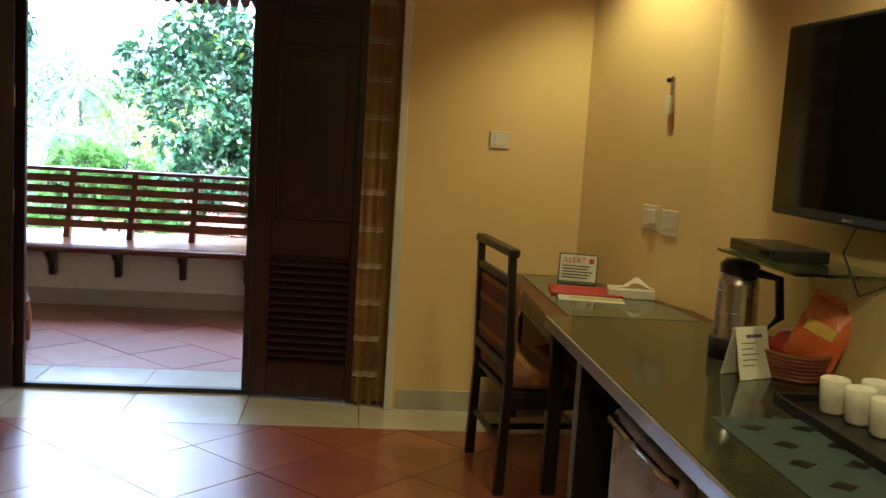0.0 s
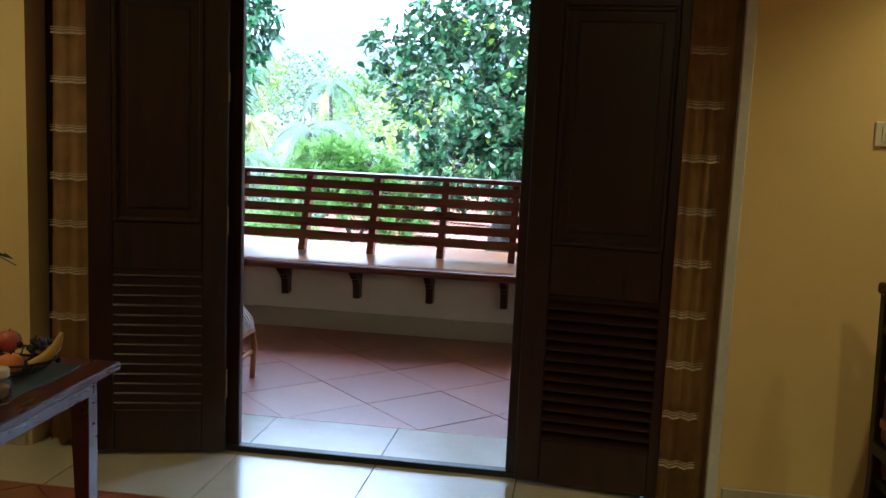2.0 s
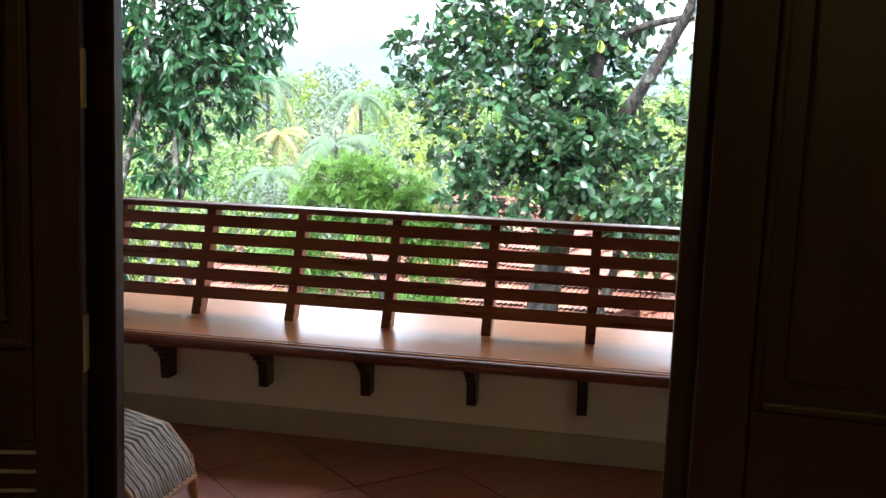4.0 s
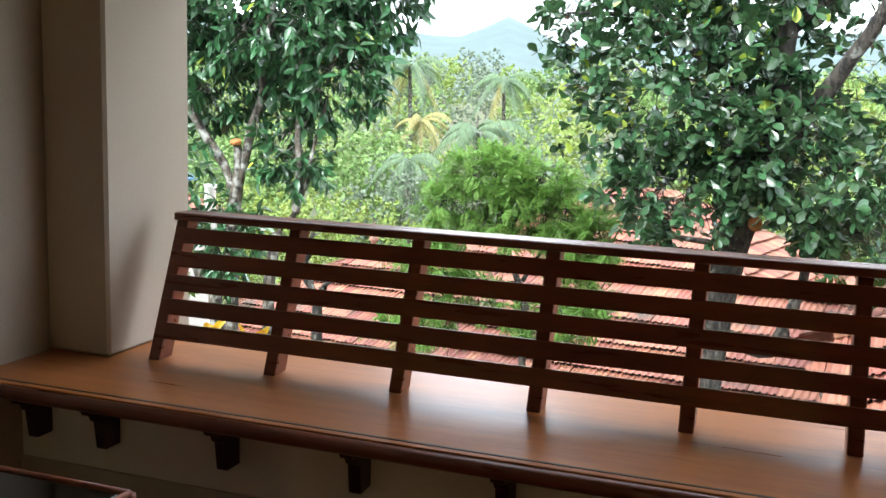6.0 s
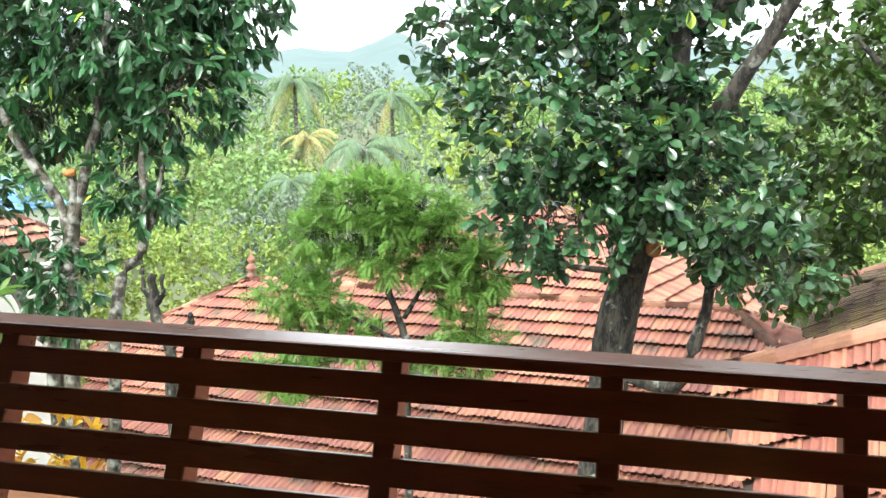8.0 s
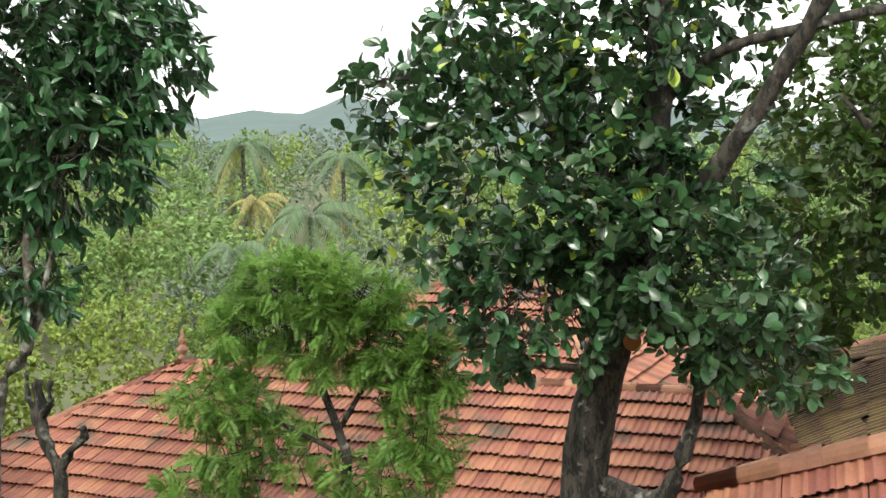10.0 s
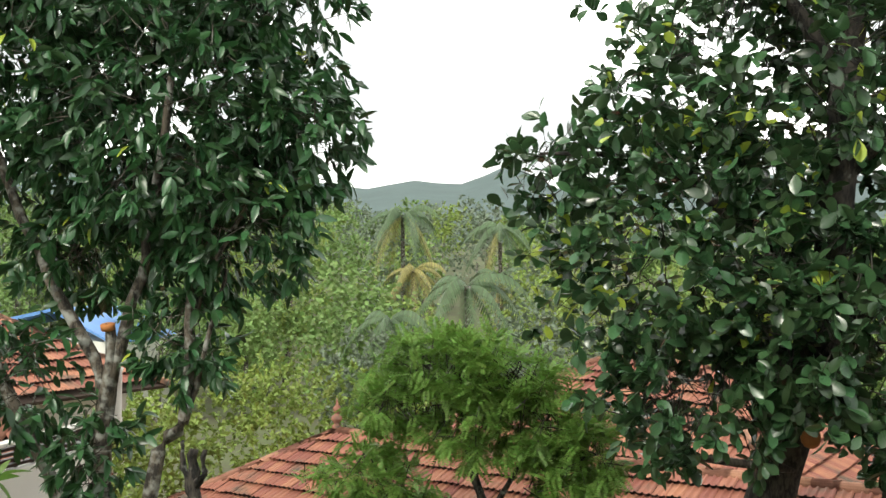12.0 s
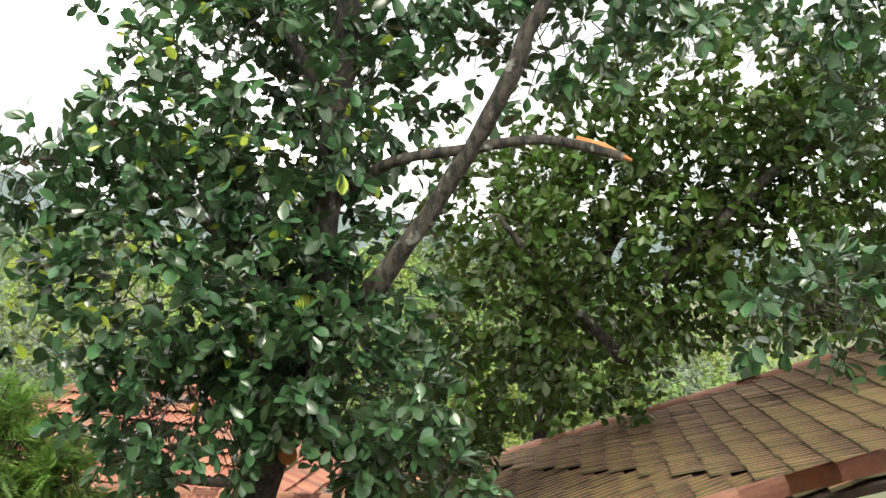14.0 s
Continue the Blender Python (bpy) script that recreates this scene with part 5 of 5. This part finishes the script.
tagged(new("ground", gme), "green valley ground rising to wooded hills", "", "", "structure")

# far woods across the valley
WOODS = {"far": [], "mid": [], "grey": []}
rng = random.Random(3)
for i in range(330):
    y = 42 + 250 * rng.random() ** 1.5
    x = -0.36 * y + rng.uniform(-0.55, 0.62) * (y + 15)
    if y < 60 and -26 < x < -15 and rng.random() < 0.8:
        continue
    h = rng.uniform(6, 11.5) if y > 60 else rng.uniform(4, 7.5)
    w = h * rng.uniform(0.3, 0.48)
    g = ground_z(x, y)
    dens = int(np.interp(y, [40, 90, 250], [340, 190, 60]))
    key = rng.choice(["far", "far", "mid", "grey"])
    for j in range(3):
        WOODS[key].append((x + rng.uniform(-0.5, 0.5) * w, y + rng.uniform(-0.4, 0.4) * w, g + h * (0.45 + 0.19 * j), w * (1.0 - 0.2 * j), w * 0.9, h * 0.26, dens // 2))
for key, material, sz in (("far", LEAF_FAR, 0.5), ("mid", LEAF_SHRUB, 0.45), ("grey", LEAF_GREY, 0.45)):
    r2, c, stem, pos, dirs, sizes = crown(WOODS[key], LUMP, 31, 4, sz, 0.7, 0.1, 0.5)
    sizes = sizes * np.interp(pos[:, 1], [40, 100, 280], [0.55, 1.0, 2.5])
    v, f = leaf_verts(LUMP, pos, dirs, sizes, r2)
    tagged(new("far_woods", np_mesh("far_woods", v, f, material)), "mixed green woods across the valley", "woods", "", "stuff")
bm = bmesh.new()
for key in WOODS:
    for cx, cy, cz, rx, ry, rz, n in WOODS[key][::3]:
        g = ground_z(cx, cy)
        tube(bm, [(cx, cy, g - 0.3), (cx + 0.2, cy, g + (cz - g) * 1.1)], [0.17, 0.1], 5, False)
tagged(part("far_trunks", bm, PALEBARK), label="pale trunks of the woods across the valley", category="woods", kind="stuff")


def palm(label, x, y, top, length, count, material, seed, droop=1.0, trunk_r=0.14, dry=0):
    p = thing("palm_tree", label, "palm", "palms across the valley")
    g = ground_z(x, y)
    r = random.Random(seed)
    part("trunk", tube(bmesh.new(), smooth_line([(x + 0.5, y, g - 0.2), (x + 0.2, y, (g + top) / 2), (x, y, top)]), smooth_radii([trunk_r * 1.3, trunk_r, trunk_r * 0.8], 3), 8), PALEBARK, p, "", True)
    for k in range(count):
        a = k * 2.4 + r.uniform(-0.3, 0.3)
        lift = 0.9 - 1.35 * k / count
        pts, v, f = [], [], []
        n = 16
        for i in range(n + 1):
            s = i / n
            out = length * (s - 0.12 * s * s)
            pts.append(Vector((x + math.cos(a) * out, y + math.sin(a) * out, top + length * (lift * s - droop * (0.75 + 0.3 * k / count) * s * s))))
        sidev = Vector((-math.sin(a), math.cos(a), 0))
        for i in range(1, n):
            for s_ in (1, -1):
                for q in (0, 0.5):
                    c0 = pts[i].lerp(pts[i + 1], q)
                    ln = length * 0.26 * math.sin(math.pi * (0.12 + 0.8 * i / n))
                    fw = (pts[i + 1] - pts[i]).normalized()
                    tipv = c0 + (sidev * s_ * 0.75 + fw * 0.5 + Vector((0, 0, -0.55 * droop))).normalized() * ln
                    b = len(v)
                    v += [c0, c0 + fw * length * 0.036, tipv]
                    f.append((b, b + 1, b + 2))
        for i in range(n):
            b = len(v)
            v += [pts[i] + sidev * 0.025, pts[i] - sidev * 0.025, pts[i + 1]]
            f.append((b, b + 1, b + 2))
        o = new("frond", np_mesh("frond", np.array([tuple(q) for q in v]), np.array(f), LEAF_DRYPALM if k >= count - dry else material))
        o.parent = p
    return p


palm("grey-green royal palm with drooping fronds", -11.9, 33, -0.35, 1.9, 12, LEAF_PALM, 1, 1.7)
palm("grey-green palm with tall drooping fronds", -10.2, 35, 0.6, 2.4, 12, LEAF_PALM, 2, 1.6)
palm("tall coconut palm with yellowing lower fronds", -22.3, 60, 3.6, 2.9, 18, LEAF_PALM, 3, 1.3, dry=5)
palm("coconut palm with yellowed fronds", -20.8, 58, 0.4, 2.4, 14, LEAF_DRYPALM, 4, 1.2, dry=4)
palm("coconut palm among the woods", -17.5, 64, 3.0, 2.8, 17, LEAF_PALM, 5, 1.3, dry=3)
palm("coconut palm with yellowed fronds", -16.5, 60, 0.2, 2.4, 14, LEAF_PALM, 6, 1.2, dry=6)


# ---- tiled roofs ----
def tile_template(width=0.2, length=0.37, rise=0.055, relief=1.0):
    prof = [(-0.5, 0.0), (-0.43, 0.055), (-0.31, 0.055), (-0.25, 0.0), (-0.01, 0.0), (0.05, 0.055), (0.17, 0.055), (0.23, 0.0), (0.5, 0.0)]
    prof = [(a, h * relief) for a, h in prof]
    v = [(a * width, 0.0, h) for a, h in prof] + [(a * width, length, h + rise) for a, h in prof]
    k = len(prof)
    f = [(i, i + 1, k + i + 1, k + i) for i in range(k - 1)]
    return np.array(v, dtype=float), np.array(f)[:, ::-1]


def inside(pt, poly):
    c = False
    for (x0, y0), (x1, y1) in zip(poly, poly[1:] + poly[:1]):
        if (y0 > pt[1]) != (y1 > pt[1]) and pt[0] < (x1 - x0) * (pt[1] - y0) / (y1 - y0) + x0:
            c = not c
    return c


def roof_face(corners, along, parent, material, singles=False, step=(0.212, 0.32)):
    """Tiles over a plane polygon; along: the direction of the ridge. The rows run down the slope."""
    cs = [Vector(c) for c in corners]
    n = (cs[1] - cs[0]).cross(cs[2] - cs[0]).normalized()
    if n.z < 0:
        n = -n
    cs = [Vector((c.x, c.y, cs[0].z - (n.x * (c.x - cs[0].x) + n.y * (c.y - cs[0].y)) / n.z)) for c in cs]
    u = (Vector(along) - n * n.dot(Vector(along))).normalized()
    d = n.cross(u)
    if d.z > 0:
        d, u = -d, -u
    o = cs[0]
    poly = [((c - o).dot(u), (c - o).dot(d)) for c in cs]
    bm = bmesh.new()
    lo = [bm.verts.new(c - n * 0.03) for c in cs]
    lo2 = [bm.verts.new(c - n * 0.1) for c in cs]
    bm.faces.new(lo)
    bm.faces.new(lo2[::-1])
    for i in range(len(cs)):
        j = (i + 1) % len(cs)
        bm.faces.new((lo[i], lo2[i], lo2[j], lo[j]))
    bmesh.ops.recalc_face_normals(bm, faces=bm.faces)
    part("roof_deck", bm, UNDER, parent)
    tv, tf = tile_template(0.206, 0.39, 0.035, 0.5) if singles else tile_template(0.2115, 0.36, 0.075, 0.42)
    frame_m = np.array((u, d, n)).T
    us, ds = [p[0] for p in poly], [p[1] for p in poly]
    spots = []
    b = min(ds)
    rg = np.random.default_rng(int(abs(o.x) * 100))
    while b < max(ds):
        a = min(us)
        while a < max(us):
            if inside((a, b + 0.16), poly):
                spots.append((a + rg.normal(0, 0.004), b + rg.normal(0, 0.008), rg.normal(0, 0.004)))
            a += step[0]
        b += step[1]
    spots = np.array(spots)
    if singles:
        me = np_mesh("roof_tile", tv, tf, material, False)
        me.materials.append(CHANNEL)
        # only rib tops stay clay; channels get dirt, rib sides painted shade
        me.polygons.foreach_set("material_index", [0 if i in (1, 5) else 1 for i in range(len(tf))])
        base = Matrix(((u.x, d.x, n.x, 0), (u.y, d.y, n.y, 0), (u.z, d.z, n.z, 0), (0, 0, 0, 1)))
        for a, b, h in spots:
            same_mesh("roof_tile", me, parent, Matrix.Translation(o + u * a + d * b + n * h) @ base)
        return
    pts = np.array(o)[None, None] + (spots[:, None, :] + tv[None]) @ frame_m.T
    faces = tf[None] + (np.arange(len(spots)) * len(tv))[:, None, None]
    ob = new("roof_tiles", np_mesh("roof_tiles", pts.reshape(-1, 3), faces.reshape(-1, 4), material))
    ob.parent = parent
    ob["kind"] = "stuff"


def ridge_line(a, b, parent, r=0.11):
    a, b = Vector(a), Vector(b)
    d = (b - a).normalized()
    s = d.cross(Vector((0, 0, 1))).normalized()
    u = s.cross(d)
    n = max(1, round((b - a).length / 0.36))
    ln = (b - a).length / n
    bm = bmesh.new()
    for h, rr in ((-0.02, r), (ln + 0.01, r * 1.14)):
        for k in range(9):
            t = math.pi * k / 8
            bm.verts.new((h, rr * math.cos(t), rr * math.sin(t) * 0.9 - 0.03))
    bm.verts.ensure_lookup_table()
    for k in range(8):
        bm.faces.new([bm.verts[i] for i in (k, k + 1, 10 + k, 9 + k)])
    bmesh.ops.solidify(bm, geom=list(bm.faces), thickness=0.015)
    base = Matrix(((d.x, s.x, u.x, 0), (d.y, s.y, u.y, 0), (d.z, s.z, u.z, 0), (0, 0, 0, 1)))
    me = None
    for i in range(n):
        m = Matrix.Translation(a + d * ln * i) @ base
        if me is None:
            o = part("ridge_tile", bm, RIDGE, parent)
            o.matrix_basis = m
            me = o.data
        else:
            same_mesh("ridge_tile", me, parent, m)


FINIAL = [(0.07, 0), (0.09, 0.05), (0.05, 0.08), (0.05, 0.12), (0.1, 0.17), (0.1, 0.21), (0.05, 0.26), (0.04, 0.3), (0.075, 0.34), (0.07, 0.38), (0.03, 0.43), (0.02, 0.5), (0.005, 0.56)]


def hip_roof(name, label, a, b, run, drop, faces=("front", "left", "right", "back"), finials=True, wall_h=2.6, material=None, singles=()):
    """A hipped roof with its ridge from a to b; run: from the ridge to the eaves in plan; drop: the fall."""
    t = thing(name, label, "house")
    material = material or TILE
    a, b = Vector(a), Vector(b)
    d = (b - a).normalized()
    f = Vector((d.y, -d.x, 0))
    dz = Vector((0, 0, -drop))
    fl, fr_ = a - d * run + f * run + dz, b + d * run + f * run + dz
    bl, br = a - d * run - f * run + dz, b + d * run - f * run + dz
    polys = {"front": ([a, b, fr_, fl], d), "back": ([b, a, bl, br], d), "left": ([a, fl, bl], f), "right": ([b, br, fr_], f)}
    for k in faces:
        roof_face(polys[k][0], polys[k][1], t, material, k in singles)
    for p, q in ((a, fl), (b, fr_), (a, bl), (b, br)):
        ridge_line(q, p, t)
    ridge_line(a, b, t)
    if finials:
        for p in (a, b):
            part("finial", lathe(FINIAL, 14, (p.x, p.y, p.z + 0.03)), RIDGE, t, "turned clay finial", True)
    inset = 0.6
    c = [p + q for p, q in ((fl, d * inset - f * inset), (fr_, -d * inset - f * inset), (br, -d * inset + f * inset), (bl, d * inset + f * inset))]
    part("wall", prism([(p.x, p.y) for p in c], fl.z - wall_h, fl.z + 0.25), WHITE, t)
    return t


hip_roof("tiled_house", "house with a hipped red clay tile roof and finials", (-8.87, 23.3, -1.6), (0.06, 21.0, -1.25), 5.0, 2.7)
hip_roof("tiled_pavilion", "taller red tiled roof behind the ridge", (-4.4, 26.2, -0.25), (-3.0, 25.8, -0.25), 4.2, 2.3, ("front", "left", "right"), False)
hip_roof("neighbour_house", "neighbouring house with an orange tiled roof and white walls", (-21.9, 22.4, 1.26), (-18.5, 21.45, 1.26), 4.3, 2.45, ("front", "right"), False, 4.0)
hip_roof("neighbour_porch", "porch with a weathered tile roof beside the white house", (-12.5, 17.9, -0.44), (-10.1, 16.7, -0.48), 0.9, 0.6, ("front", "right", "left"), False, 3.6)
bal = thing("porch_balustrade", "white porch parapet with dark slats and a pale rail", "balustrade")
part("parapet", bbox(-9.12, -9.0, 15.3, 17.3, -4.8, -0.72, 0.01), WHITE, bal)
for k in range(4):
    part("slat", bbox(-9.1, -9.04, 15.3, 17.3, -0.7 + 0.06 * k, -0.665 + 0.06 * k, 0.003), BLACKWOOD, bal)
for k in range(9):
    part("upright", bbox(-9.1, -9.07, 15.32 + 0.24 * k, 15.36 + 0.24 * k, -0.72, -0.46, 0.003), BLACKWOOD, bal)
part("handrail", bbox(-9.13, -8.99, 15.28, 17.32, -0.46, -0.42, 0.006), WHITE, bal)
part("column", lathe([(0.1, -0.72), (0.09, -0.66), (0.085, 0.1), (0.1, 0.16)], 16, (-9.08, 17.42, 0)), WHITE, bal, "round white column", True)
tp = tagged(part("tarpaulin_roof", prism([(-38.5, -2.6), (-33.5, -1.5), (-30.0, -2.9), (-30.0, -3.0), (-33.5, -1.65), (-38.5, -2.8)], 44, 49, "y"), TARP), "bright blue tarpaulin roof beyond the neighbour house", "roof")
part("support_wall", bbox(-38.3, -30.2, 44.3, 48.7, -7.6, -2.95, 0), WHITE, tp)

# wing of the same house, its mossy roof sloping down to the garden
wing = thing("wing_roof", "nearby wing with a mossy weathered clay tile roof", "house")
P1, P2, E, D, V = (1.65, 22.0, -0.9), (7.3, 20.4, 1.37), (2.4, 14.26, 0.45), (-0.6, 15.5, -0.86), (1.25, 17.0, -0.9)
ridge_line(P1, P2, wing, 0.14)
ridge_line(D, E, wing, 0.13)
ridge_line(E, (5.5, 13.0, 1.7), wing, 0.13)
ridge_line((0.72, 18.5, -1.3), V, wing, 0.09)
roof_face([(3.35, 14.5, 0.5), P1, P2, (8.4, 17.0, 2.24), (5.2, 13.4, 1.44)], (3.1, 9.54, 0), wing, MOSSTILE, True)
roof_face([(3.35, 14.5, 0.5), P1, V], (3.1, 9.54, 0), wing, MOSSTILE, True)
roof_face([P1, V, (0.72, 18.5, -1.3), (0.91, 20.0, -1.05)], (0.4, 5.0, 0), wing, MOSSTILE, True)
roof_face([D, E, (3.0, 11.4, -1.2), (0.0, 12.6, -2.5)], (0.92, -0.38, 0.4), wing, TILE)
part("wall", prism([(1.3, 17.2), (2.0, 20.6), (7.2, 19.6), (7.5, 16.5), (3.6, 14.4)], -6, -1.3), WHITE, wing)


# ---- floor tiles, cut to the edges of their fields ----
def clip(poly, x0, x1, y0, y1):
    for ax, lim, keep in ((0, x0, 1), (0, x1, -1), (1, y0, 1), (1, y1, -1)):
        out = []
        for i, p in enumerate(poly):
            q = poly[(i + 1) % len(poly)]
            pi, qi = (p[ax] - lim) * keep >= 0, (q[ax] - lim) * keep >= 0
            if pi:
                out.append(p)
            if pi != qi:
                s = (lim - p[ax]) / (q[ax] - p[ax])
                out.append((p[0] + s * (q[0] - p[0]), p[1] + s * (q[1] - p[1])))
        poly = out
        if not poly:
            return []
    return poly


def tile_field(parent, x0, x1, y0, y1, size, turn, material, ox=0.0, oy=0.0):
    c, s = math.cos(radians(turn)), math.sin(radians(turn))
    g = 0.0025
    n = int(12 / size)
    for i in range(-n, n):
        for j in range(-n, n):
            sq = [(i * size + g, j * size + g), ((i + 1) * size - g, j * size + g), ((i + 1) * size - g, (j + 1) * size - g), (i * size + g, (j + 1) * size - g)]
            poly = clip([(ox + a * c - b * s, oy + a * s + b * c) for a, b in sq], x0 + g, x1 - g, y0 + g, y1 - g)
            area = sum(p[0] * q[1] - q[0] * p[1] for p, q in zip(poly, poly[1:] + poly[:1])) / 2 if len(poly) > 2 else 0
            if abs(area) < 0.0004:
                continue
            lift = 0.0006 * math.sin(i * 3.1 + j * 7.7)
            part("floor_tile", prism(poly, -0.012, lift), material, parent)


floor = thing("floor", "terracotta tiled floor with a pale border along the door", "", kind="structure")
tile_field(floor, -4.2, 1.6, 4.72, 5.3, 0.6, 0, STONE, -0.5, 4.72)
tile_field(floor, -4.2, 1.63, -0.6, 4.72, 0.47, 45, TERRA, -1.0, 4.72)
part("rear_floor", bbox(-4.2, 1.63, -2.5, -0.6, -0.012, 0, 0), TERRA, floor)
vfloor = thing("verandah_floor", "terracotta tiled verandah floor with a pale border", "", kind="structure")
tile_field(vfloor, VW, 3.6, 5.3, 5.75, 0.6, 0, STONE, -0.5, 5.3)
tile_field(vfloor, VW, 3.6, 5.75, 7.64, 0.47, 45, TERRA, -1.0, 5.75)
